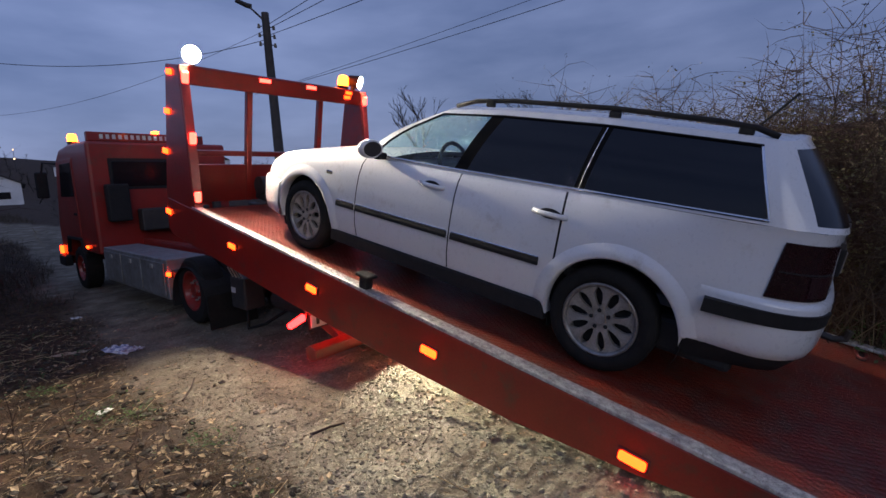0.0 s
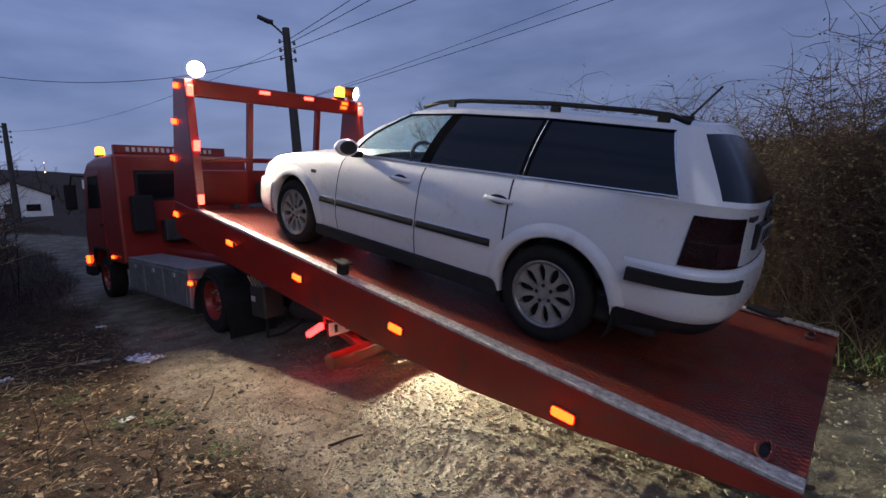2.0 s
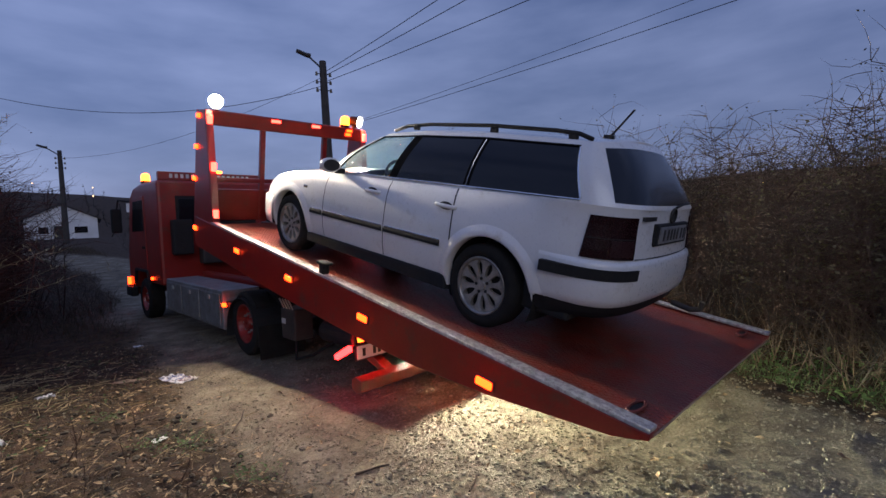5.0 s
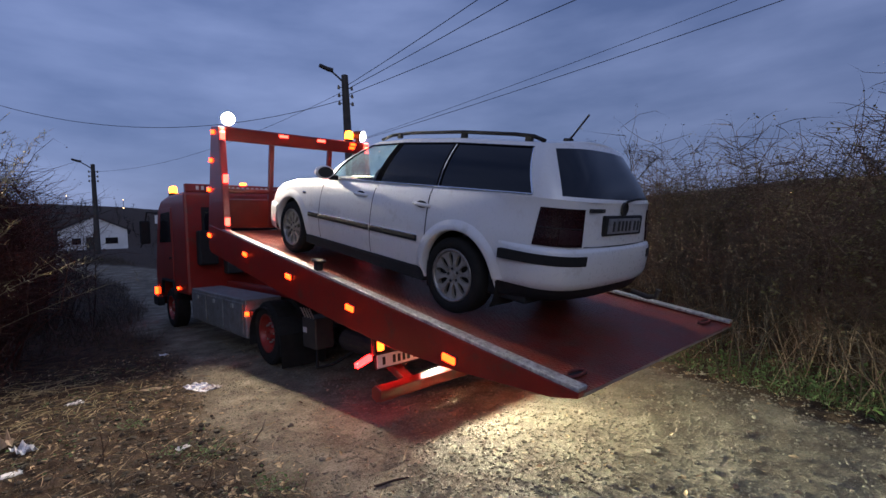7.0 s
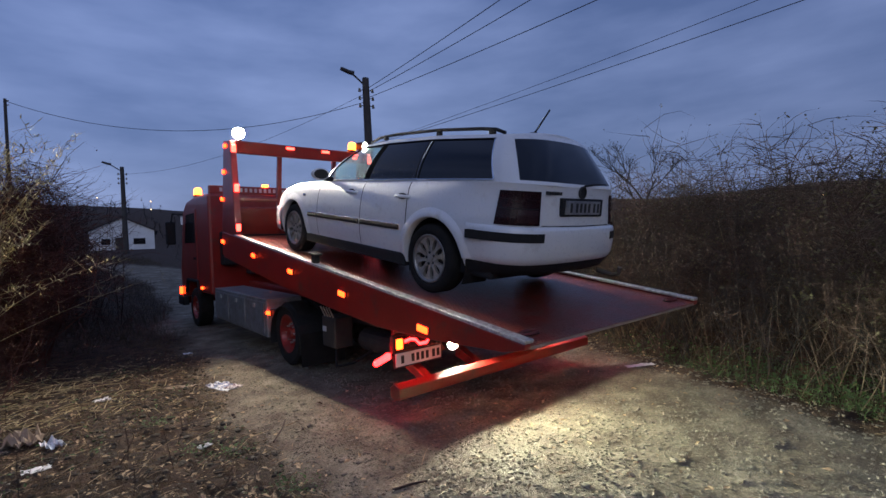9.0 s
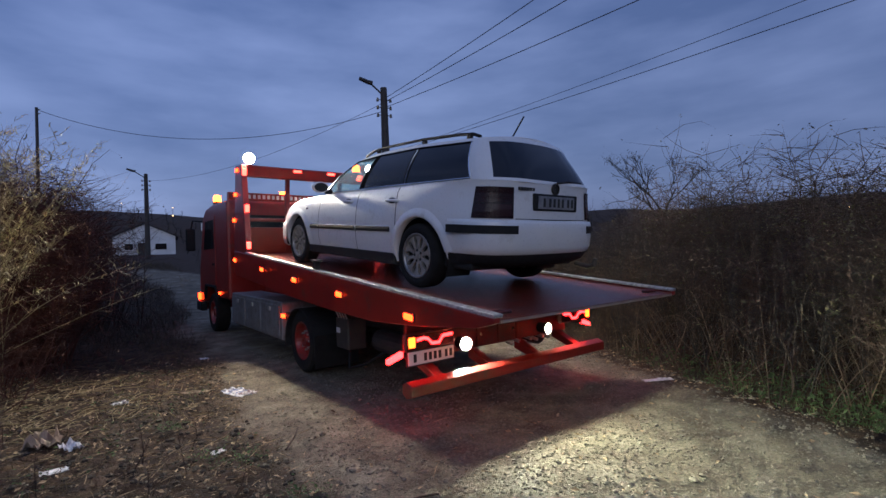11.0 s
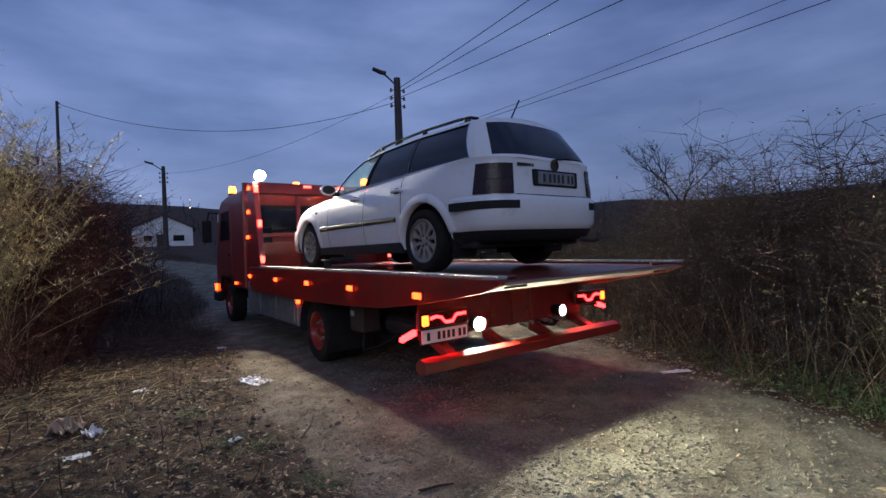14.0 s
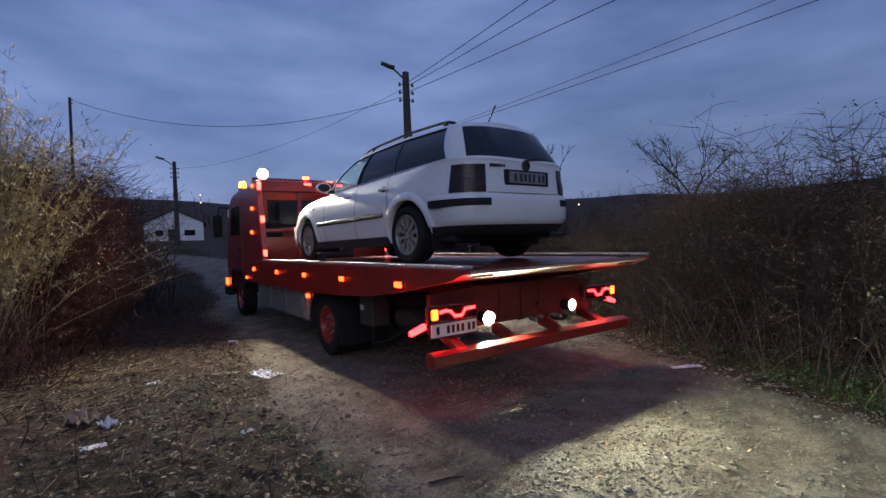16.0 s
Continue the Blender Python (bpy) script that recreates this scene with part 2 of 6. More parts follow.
BANK_GRASS = mat("withered_bank_grass", (0.068, 0.050, 0.028), (0.028, 0.024, 0.013), 0.9, scale=2.0, fine=30, bump=0)
CANE = mat("pale_cane", (0.125, 0.088, 0.056), (0.045, 0.032, 0.021), 0.85, scale=3.0, fine=30, bump=0)
# Twig brown with the red of beacon and marker light put into it.
LAMP_RED_TWIG = mat("lamp_reddened_twig", (0.115, 0.044, 0.026), (0.040, 0.017, 0.011), 0.9, scale=1.6, fine=30, bump=0)
TUFT = mat("bleached_tuft", (0.105, 0.062, 0.036), (0.032, 0.020, 0.013), 0.9, scale=2.6, fine=30, bump=0)
SPRAY = mat("pale_spray_leaf", (0.72, 0.64, 0.34), (0.26, 0.21, 0.09), 0.8, scale=5.0, fine=30, bump=0, blend=0.35)
STRAW = mat("straw_reed", (0.46, 0.37, 0.20), (0.12, 0.085, 0.04), 0.8, scale=2.0, fine=20, bump=0)
DRY_GRASS = mat("dry_grass", (0.17, 0.115, 0.058), (0.036, 0.030, 0.014), 0.9, scale=7.0, fine=40, bump=0, blend=0.4)
DRY_LEAF = mat("withered_leaf", (0.46, 0.33, 0.19), (0.075, 0.045, 0.026), 0.85, scale=11.0, fine=40, bump=0, blend=0.3)
GREEN = mat("green_weed", (0.055, 0.11, 0.018), (0.028, 0.05, 0.012), 0.75, scale=4.0, fine=30, bump=0)
LEAF = mat("olive_leaf", (0.085, 0.085, 0.03), (0.06, 0.045, 0.02), 0.8, scale=2.0, fine=30, bump=0)
STONE = mat("dusty_stone", (0.23, 0.20, 0.15), (0.11, 0.095, 0.072), 0.9, scale=10, fine=80, bump=0.3)
PAPER = mat("crumpled_paper", (0.75, 0.74, 0.73), (0.45, 0.44, 0.45), 0.7, scale=14, fine=50, bump=0.2)
PAPER_PRINT = mat("printed_paper", (0.18, 0.09, 0.12), (0.55, 0.52, 0.5), 0.6, scale=30, fine=60, bump=0.1, blend=0.2)
CLOD = mat("dark_soil_clod", (0.055, 0.043, 0.028), (0.03, 0.024, 0.016), 0.95, scale=12, fine=90, bump=0.4)
WRAPPER = mat("blue_printed_wrapper", (0.66, 0.66, 0.68), (0.10, 0.13, 0.26), 0.5, scale=13, fine=45, bump=0.1, blend=0.16, dirt=(0.45, 0.25, 0.10), dirt_amount=0.2)
CARD = mat("wet_cardboard", (0.36, 0.27, 0.19), (0.22, 0.16, 0.11), 0.85, scale=9, fine=80, bump=0.2)
HOUSE_WALL = mat("whitewashed_wall", (0.72, 0.73, 0.74), (0.52, 0.53, 0.54), 0.9, scale=0.8, fine=9, bump=0.2)
HOUSE_ROOF = mat("old_roof", (0.06, 0.05, 0.05), (0.035, 0.03, 0.03), 0.9, scale=1.5, fine=20, bump=0.2)
TOWN_LIGHT = glow("town_light_glow", (1.0, 0.62, 0.28), 5.0)


# ---- mesh helpers ----
def part(name, bm, material, parent=None, label="", smooth=False):
    me = bpy.data.meshes.new(name)
    bm.to_mesh(me)
    bm.free()
    for mm in material if isinstance(material, (list, tuple)) else (material,):
        me.materials.append(mm)
    if smooth:
        for p in me.polygons:
            p.use_smooth = True
    ob = new(name, me)
    ob.parent = parent
    return tagged(ob, label)


def box(lo, hi, bevel=0.01, bm=None, seg=2):
    bm = bm or bmesh.new()
    vs = bmesh.ops.create_cube(bm, size=1)["verts"]
    for v in vs:
        v.co = Vector([a + (b - a) * (c + 0.5) for a, b, c in zip(lo, hi, v.co)])
    if bevel:
        es = list({e for v in vs for e in v.link_edges})
        bmesh.ops.bevel(bm, geom=es, offset=bevel, segments=seg, affect="EDGES", profile=0.5)
    return bm


def prism(points, x0, x1, bevel=0.01, axis="x", bm=None):
    """A closed outline of (a, b) pushed from x0 to x1 along an axis: x (a=y, b=z), y (a=x, b=z) or z (a=x, b=y)."""
    bm = bm or bmesh.new()
    place = {"x": lambda s, a, b: (s, a, b), "y": lambda s, a, b: (a, s, b), "z": lambda s, a, b: (a, b, s)}[axis]
    one, two = ([bm.verts.new(place(s, a, b)) for a, b in points] for s in (x0, x1))
    faces = [bm.faces.new(one), bm.faces.new(two[::-1])]
    k = len(points)
    for i in range(k):
        faces.append(bm.faces.new((one[i], two[i], two[(i + 1) % k], one[(i + 1) % k])))
    bmesh.ops.recalc_face_normals(bm, faces=faces)
    if bevel:
        bmesh.ops.bevel(bm, geom=list({e for f in faces for e in f.edges}), offset=bevel, segments=2, affect="EDGES", profile=0.5)
    return bm


def cyl(a, b, r0, r1=None, n=16, bm=None, caps=True):
    bm = bm or bmesh.new()
    a, b = Vector(a), Vector(b)
    r1 = r0 if r1 is None else r1
    q = (b - a).to_track_quat("Z", "Y")
    rings = []
    for p, r in ((a, r0), (b, r1)):
        rings.append([bm.verts.new(p + q @ Vector((r * math.cos(2 * math.pi * i / n), r * math.sin(2 * math.pi * i / n), 0))) for i in range(n)])
    for i in range(n):
        bm.faces.new((rings[0][i], rings[0][(i + 1) % n], rings[1][(i + 1) % n], rings[1][i]))
    if caps:
        bm.faces.new(rings[0][::-1])
        bm.faces.new(rings[1])
    return bm


def tube(points, r, n=8, bm=None, r_end=None):
    bm = bm or bmesh.new()
    pts = [Vector(p) for p in points]
    rings = []
    for i, p in enumerate(pts):
        d = (pts[min(i + 1, len(pts) - 1)] - pts[max(i - 1, 0)]).normalized()
        q = d.to_track_quat("Z", "Y")
        rr = r if r_end is None else r + (r_end - r) * i / (len(pts) - 1)
        rings.append([bm.verts.new(p + q @ Vector((rr * math.cos(2 * math.pi * k / n), rr * math.sin(2 * math.pi * k / n), 0))) for k in range(n)])
    for a, b in zip(rings, rings[1:]):
        for k in range(n):
            bm.faces.new((a[k], a[(k + 1) % n], b[(k + 1) % n], b[k]))
    bm.faces.new(rings[0][::-1])
    bm.faces.new(rings[-1])
    return bm


def lathe(profile, n=40, bm=None):
    """A profile of (x, radius) turned about the x axis."""
    bm = bm or bmesh.new()
    rings = [[bm.verts.new((x, r * math.cos(2 * math.pi * i / n), r * math.sin(2 * math.pi * i / n))) for i in range(n)] for x, r in profile]
    for a, b in zip(rings, rings[1:]):
        for i in range(n):
            bm.faces.new((a[i], a[(i + 1) % n], b[(i + 1) % n], b[i]))
    bmesh.ops.recalc_face_normals(bm, faces=bm.faces[:])
    return bm


def curve_at(table, v):
    """Smoothly read a table of (v, value)."""
    if v <= table[0][0]:
        return table[0][1]
    for (a, p), (b, q) in zip(table, table[1:]):
        if v <= b:
            s = (v - a) / (b - a)
            return p + (q - p) * s
    return table[-1][1]

# ---- ground, distance, poles ----
rng = np.random.default_rng(7)
_lattice = rng.random((256, 256))


def value_noise(x, y):
    xi, yi = np.floor(x).astype(int), np.floor(y).astype(int)
    fx, fy = x - xi, y - yi
    fx, fy = fx * fx * (3 - 2 * fx), fy * fy * (3 - 2 * fy)
    g = lambda a, b: _lattice[a % 256, b % 256]
    return (g(xi, yi) * (1 - fx) + g(xi + 1, yi) * fx) * (1 - fy) + (g(xi, yi + 1) * (1 - fx) + g(xi + 1, yi + 1) * fx) * fy


def fractal(x, y, scale, octaves=4):
    total, amp, norm = 0, 1.0, 0
    for k in range(octaves):
        total = total + amp * value_noise(x * scale * 2**k + 17.3 * k, y * scale * 2**k + 9.1 * k)
        norm, amp = norm + amp, amp * 0.5
    return total / norm - 0.5


HEDGE_Y, HEDGE_X = [-40, -8, -5, -4, -2.8, -1.3, 0, 1.5, 5, 12, 25, 60], [1.6, 1.1, 1.0, 1.15, 1.6, 2.1, 2.8, 3.6, 4.4, 5.4, 8, 16]


def hedge_foot(y):
    return np.interp(y, HEDGE_Y, HEDGE_X)


def step(v):
    v = np.clip(v, 0, 1)
    return v * v * (3 - 2 * v)


def grass_mask(x, y):
    """1 where dry grass stands left of the track and at the bank's foot, 0 on the bare track."""
    edge = np.interp(y, [-40, -2, 0, 2, 8, 11, 16, 23, 28, 45], [-2.15, -2.15, -2.1, -1.9, -1.4, -0.7, -0.5, -1.2, -2.5, -6]) + fractal(x, y, 0.9, 3) * 0.7
    left = step((edge - x) / 0.5)
    right = step((x - hedge_foot(y) + 0.7 + fractal(x, y, 1.3, 3) * 0.5) / 0.4)
    beyond = step((y - 20.5 - 2.6 * np.clip(1.5 - x, 0, 8) + fractal(x, y, 0.5, 3) * 3) / 1.5)
    return np.maximum(np.maximum(left, right), beyond)


def terrain(x, y):
    d = np.hypot(x + 3.5, y + 4.3)
    z = 0.072 * np.clip(y - 8, 0, 34) * step((y - 8) / 10)
    z = z + (24 - 7 * step(x / 120)) * step((d - 75) / 190) + fractal(x, y, 0.012, 3) * 8 * step((d - 90) / 150)
    bank = step((x - hedge_foot(y)) / 2.4)
    z = z + 1.15 * bank * step((60 - d) / 20)
    z = z + 0.35 * step((-3.6 - x) / 4) * step((30 - d) / 20) * step((y + 1) / 4)
    near = step((26 - d) / 14)
    z = z + near * (fractal(x, y, 0.6, 2) * 0.05 + fractal(x, y, 5, 4) * 0.022 + fractal(x + 40, y, 19, 1) * 0.007 - 0.045 * np.clip(np.abs(fractal(x + 7, y + 3, 3.1, 3)) - 0.17, 0, 1))
    z = z + near * grass_mask(x, y) * fractal(x + 11, y + 5, 7, 3) * 0.07
    # Two shallow wheel ruts along the track, pressed with tread marks.
    for rut in (-1.62,):
        r = np.exp(-((x - rut - 0.12 * np.sin(y * 0.7)) / 0.22) ** 2)
        z = z - near * r * (0.015 - 0.005 * np.sign(np.sin(y * 2 * np.pi / 0.09 + np.abs(x - rut) * 14)))
    return z


def axis_points(lo, hi, fine, far, growth):
    out = list(np.arange(lo, hi + 1e-6, fine))
    s, p = fine, hi
    while p < far:
        s *= growth
        p += s
        out.append(p)
    s, p = fine, lo
    while p > -far:
        s *= growth
        p -= s
        out.insert(0, p)
    return np.array(out)


def grid_mesh(name, xs, ys, height):
    gx, gy = np.meshgrid(xs, ys)
    co = np.stack([gx.ravel(), gy.ravel(), height(gx, gy).ravel()], 1)
    w, h = len(xs), len(ys)
    i = np.arange(w * h).reshape(h, w)
    quads = np.stack([i[:-1, :-1], i[:-1, 1:], i[1:, 1:], i[1:, :-1]], -1).reshape(-1, 4)
    me = bpy.data.meshes.new(name)
    me.from_pydata(co.tolist(), [], quads.tolist())
    me.polygons.foreach_set("use_smooth", np.ones(len(me.polygons), bool))
    return me, gx.ravel(), gy.ravel()


def soil_material():
    m = bpy.data.materials.new("earth_track_and_grass")
    m.use_nodes = True
    n, l = m.node_tree.nodes, m.node_tree.links
    b = n["Principled BSDF"]
    co = n.new("ShaderNodeTexCoord")
    att = n.new("ShaderNodeAttribute")
    att.attribute_name = "turf"

    def noise_ramp(scale, stops, detail=8, rough=0.65):
        t, r = n.new("ShaderNodeTexNoise"), n.new("ShaderNodeValToRGB")
        t.inputs["Scale"].default_value, t.inputs["Detail"].default_value, t.inputs["Roughness"].default_value = scale, detail, rough
        l.new(co.outputs["Object"], t.inputs["Vector"])
        r.color_ramp.elements[0].position, r.color_ramp.elements[0].color = stops[0][0], (*stops[0][1], 1)
        r.color_ramp.elements[1].position, r.color_ramp.elements[1].color = stops[-1][0], (*stops[-1][1], 1)
        for p, c in stops[1:-1]:
            r.color_ramp.elements.new(p).color = (*c, 1)
        l.new(t.outputs["Fac"], r.inputs["Fac"])
        return t, r

    t1, dirt = noise_ramp(2.6, [(0.3, (0.085, 0.069, 0.050)), (0.5, (0.175, 0.147, 0.108)), (0.68, (0.28, 0.25, 0.195))])
    t2, turf = noise_ramp(6.0, [(0.34, (0.017, 0.010, 0.006)), (0.52, (0.052, 0.030, 0.017)), (0.72, (0.125, 0.078, 0.044))])
    t3, grit = noise_ramp(45.0, [(0.30, (0.50, 0.49, 0.47)), (0.68, (1.25, 1.23, 1.18))], 6, 0.7)
    mix, mul = n.new("ShaderNodeMixRGB"), n.new("ShaderNodeMixRGB")
    l.new(att.outputs["Fac"], mix.inputs[0])
    l.new(dirt.outputs["Color"], mix.inputs[1])
    l.new(turf.outputs["Color"], mix.inputs[2])
    mul.blend_type = "MULTIPLY"
    mul.inputs[0].default_value = 1.0
    l.new(mix.outputs["Color"], mul.inputs[1])
    l.new(grit.outputs["Color"], mul.inputs[2])
    l.new(mul.outputs["Color"], b.inputs["Base Color"])
    b.inputs["Roughness"].default_value, b.inputs["Specular IOR Level"].default_value = 0.92, 0.25
    bp = n.new("ShaderNodeBump")
    bp.inputs["Strength"].default_value, bp.inputs["Distance"].default_value = 0.9, 0.02
    l.new(t3.outputs["Fac"], bp.inputs["Height"])
    l.new(bp.outputs["Normal"], b.inputs["Normal"])
    return m


SOIL = soil_material()
gxs = axis_points(-4.6, 2.4, 0.022, 700, 1.075)
gys = axis_points(-4.2, 3.2, 0.022, 700, 1.075)
ground_mesh, ggx, ggy = grid_mesh("ground", gxs, gys, terrain)
turf_att = ground_mesh.attributes.new("turf", "FLOAT", "POINT")
turf_att.data.foreach_set("value", grass_mask(ggx, ggy).astype(np.float32))
ground_mesh.materials.append(SOIL)
ground = tagged(new("ground", ground_mesh), "bare earth track between dry grass and a bank", "ground", kind="structure")


def ground_z(x, y):
    return float(terrain(np.array([float(x)]), np.array([float(y)]))[0])


def utility_pole(name, x, y, height, r, arm_to, label, lean=0.0, lamp=True):
    """A tapered pole with a street lamp on a short bent arm and insulators on a crosspiece."""
    base = new(name)
    z = ground_z(x, y)
    base.matrix_world = pose(x, y, z - 0.2, 0, lean, 0)
    height = height - z + 0.2
    part("mast", cyl((0, 0, 0), (0, 0, height), r * 1.25, r * 0.8, 10), WOOD_POLE, base, smooth=False)
    a = Vector(arm_to)
    top = Vector((0, 0, height - 0.35))
    if not lamp:
        for k in range(2):
            part("insulator", cyl((0, 0, height - 0.12 - 0.2 * k), (0.14, 0, height - 0.06 - 0.2 * k), 0.03, 0.02, 8), STONE, base)
        return tagged(base, label, "utility pole")
    part("lamp_arm", tube([top, top + a * 0.4 + Vector((0, 0, 0.22)), top + a + Vector((0, 0, 0.5))], r * 0.22, 8), WOOD_POLE, base)
    d = a.normalized()
    h = top + a + Vector((0, 0, 0.5))
    part("lamp_head", tube([h - d * 0.1, h + d * 0.1 + Vector((0, 0, 0.03)), h + d * 0.36 + Vector((0, 0, 0.12)), h + d * 0.44 + Vector((0, 0, 0.14))], r * 0.55, 10, r_end=r * 0.42), DARK_STEEL, base, "grey street lamp head, unlit")
    side = Vector((-d.y, d.x, 0))
    for k in range(3):
        for s in (-1, 1):
            p = Vector((0, 0, height - 0.5 - 0.32 * k)) + d * s * r * 1.6
            part("insulator", cyl(p - Vector((0, 0, 0.07)), p + Vector((0, 0, 0.07)), r * 0.35, r * 0.22, 8), STONE, base, "pale porcelain insulator")
            part("bracket", cyl(p - d * s * r * 1.2, p, r * 0.1, None, 6), DARK_STEEL, base)
    return tagged(base, label, "utility pole")


POLE_A, POLE_B, POLE_C = (6.75, 12.5), (0.75, 35.5), (-4.75, 25.5)
utility_pole("utility_pole", *POLE_A, 8.5, 0.17, (-0.55, 0.15, 0), "dark wooden utility pole with an unlit street lamp")
utility_pole("utility_pole", *POLE_B, 8.1, 0.15, (-0.7, 0.1, 0), "distant dark utility pole with an unlit street lamp")
utility_pole("utility_pole", *POLE_C, 9.3, 0.075, (-0.12, 0.04, 0), "thin dark pole behind the bushes", lamp=False)


def cable(a, b, sag, r=0.012):
    a, b = Vector(a), Vector(b)
    pts = [a.lerp(b, i / 24) - Vector((0, 0, sag * 4 * (i / 24) * (1 - i / 24))) for i in range(25)]
    tagged(part("power_cable", tube(pts, r, 5), WIRE), "thin black overhead cable between poles", "cable", "overhead cables")


pa, pb, pc = (*POLE_A, 7.55), (*POLE_B, 7.6), (*POLE_C, 9.2)
cable(pa, pc, 1.3)
cable((*POLE_A, 7.9), pb, 0.8, 0.008)
for dz, ex in ((0.15, 4.0), (0.0, 5.4), (-0.25, 8.0)):
    cable((POLE_A[0] + 0.15, POLE_A[1], 8.0 + dz), (ex, -12.0, 8.0 + dz), 0.25)
cable((12.6, 24.0, 8.2), (13.4, -14.0, 8.2), 0.3, 0.013)
cable((12.9, 24.0, 8.3), (11.8, -14.0, 8.3), 0.3, 0.010)


def gable_house():
    """A low whitewashed house seen on its gable end, with openings cut by reveals."""
    base = new("house")
    x, y = 2.3, 52.0
    base.matrix_world = pose(x, y, 2.55, 0, 0, -8)
    w, deep, eave, apex = 5.4, 8.0, 1.95, 3.25
    part("wall", prism([(-w / 2, -0.4), (w / 2, -0.4), (w / 2, eave), (0, apex), (-w / 2, eave)], 0, deep, 0.0, "y"), HOUSE_WALL, base, "whitewashed gable wall")
    for s in (-1, 1):
        bm = prism([(0, apex + 0.02), (s * (w / 2 + 0.3), eave - 0.12), (s * (w / 2 + 0.3), eave + 0.02), (0, apex + 0.16)], -0.25, deep + 0.25, 0.0, "y")
        part("roof", bm, HOUSE_ROOF, base, "old dark roof slope")
    for x0, x1, z0, z1, nm in ((-0.6, 0.1, 0.0, 1.3, "door"), (0.9, 1.9, 0.6, 1.2, "window"), (-1.7, -1.0, 0.6, 1.2, "window")):
        part(nm, box((x0, -0.06, z0), (x1, 0.05, z1), 0.02), TINT if nm == "window" else DARK_STEEL, base)
    return tagged(base, "low whitewashed house with a dark gabled roof", "house")


gable_house()


def far_house(x, y, w, h, rz):
    base = new("house")
    z = ground_z(x, y)
    base.matrix_world = pose(x, y, z - 0.3, 0, 0, rz)
    part("wall", box((-w / 2, -w / 3, 0), (w / 2, w / 3, h), 0.0), HOUSE_WALL, base)
    part("roof", prism([(-w / 2 - 0.3, h), (w / 2 + 0.3, h), (0, h + w * 0.28)], -w / 3 - 0.3, w / 3 + 0.3, 0.0, "y"), HOUSE_ROOF, base)
    tagged(base, "small far house on the dark hillside", "house", "far houses")


hr = random.Random(5)
for k in range(9):
    az, d = radians(hr.uniform(-6, 26)), hr.uniform(150, 240)
    far_house(-3.5 + d * math.sin(az), -4.3 + d * math.cos(az), hr.uniform(5, 8), hr.uniform(2.2, 3.4), hr.uniform(-40, 40))
for k in range(14):
    az, d = radians(hr.uniform(-4, 22) if k < 10 else hr.uniform(50, 80)), hr.uniform(120, 250)
    lx, ly = -3.5 + d * math.sin(az), -4.3 + d * math.cos(az)
    lz = ground_z(lx, ly)
    lamp = new("street_lamp")
    lamp.matrix_world = pose(lx, ly, lz)
    part("post", cyl((0, 0, 0), (0, 0, 3.2), 0.09, 0.06, 6), DARK_STEEL, lamp)
    part("lamp_head", lathe([(-0.15, 0.01), (-0.1, 0.16), (0.1, 0.16), (0.15, 0.01)], 8), TOWN_LIGHT, lamp, "lit warm lamp").location = (0, 0, 3.3)
    tagged(lamp, "far lit street lamp on the hillside", "street lamp", "far street lamps")

# ---- tow truck ----
truck = tagged(new("tow_truck"), "red flatbed recovery truck standing on the earth track", "tow truck")


def bars(parent, at, count, size, gap, material, axis=0):
    """A row of plain bars in place of lettering."""
    for k in range(count):
        p = Vector(at)
        p[axis] += k * (size[axis] + gap)
        part("lettering", box(p, p + Vector(size), 0.0), material, parent)


def truck_wheel(name, x, y, r, wide, outward, hub_material):
    """A truck wheel with treaded tyre, dished rim and studs; x is its outer face."""
    w = new(name)
    w.parent = truck
    w.matrix_basis = pose(x, y, r)
    s = -outward * wide
    tyre = lathe([(0.03 * s, r * 0.60), (0.0, r * 0.70), (0.0, r * 0.90), (0.10 * s, r * 0.985), (0.5 * s, r), (0.9 * s, r * 0.985), (s, r * 0.9), (s, r * 0.6)], 44)
    part("tyre", tyre, RUBBER, w, smooth=False)
    rim = lathe([(0.05 * s, r * 0.62), (0.02 * s, r * 0.60), (0.05 * s, r * 0.56), (0.35 * s, r * 0.50), (0.42 * s, r * 0.36), (0.30 * s, r * 0.30), (0.30 * s, r * 0.02)], 32)
    part("rim", rim, hub_material, w, "red painted steel wheel rim")
    part("hub", lathe([(0.10 * s, 0.01), (0.10 * s, r * 0.18), (0.32 * s, r * 0.22)], 20), hub_material, w)
    for k in range(8):
        a = 2 * math.pi * k / 8
        p = Vector((0.28 * s, math.cos(a) * r * 0.29, math.sin(a) * r * 0.29))
        part("wheel_nut", cyl(p, p + Vector((outward * 0.035, 0, 0)), 0.014, None, 6), STEEL, w)
    return w


WHEEL_R = 0.42
rear_wheels = [truck_wheel("wheel", s * 1.2, 1.85, WHEEL_R, 0.28, s, RED) for s in (-1, 1)]
rear_wheels += [truck_wheel("wheel", s * 0.88, 1.85, WHEEL_R, 0.25, s, RED) for s in (-1, 1)]
front_wheels = [truck_wheel("wheel", s * 1.17, 7.0, WHEEL_R, 0.28, s, RED) for s in (-1, 1)]

for s in (-1, 1):
    part("chassis_rail", prism([(-0.56, 0.66), (5.6, 0.62), (7.6, 0.5), (7.6, 0.72), (5.6, 0.88), (-0.56, 0.90)], s * 0.42 - 0.04, s * 0.42 + 0.04, 0.01), DARK_STEEL, truck)
    part("subframe_rail", box((s * 0.52 - 0.05, -0.54, 0.90), (s * 0.52 + 0.05, 5.3, 1.02), 0.008), RED, truck, "red bed guide rail")
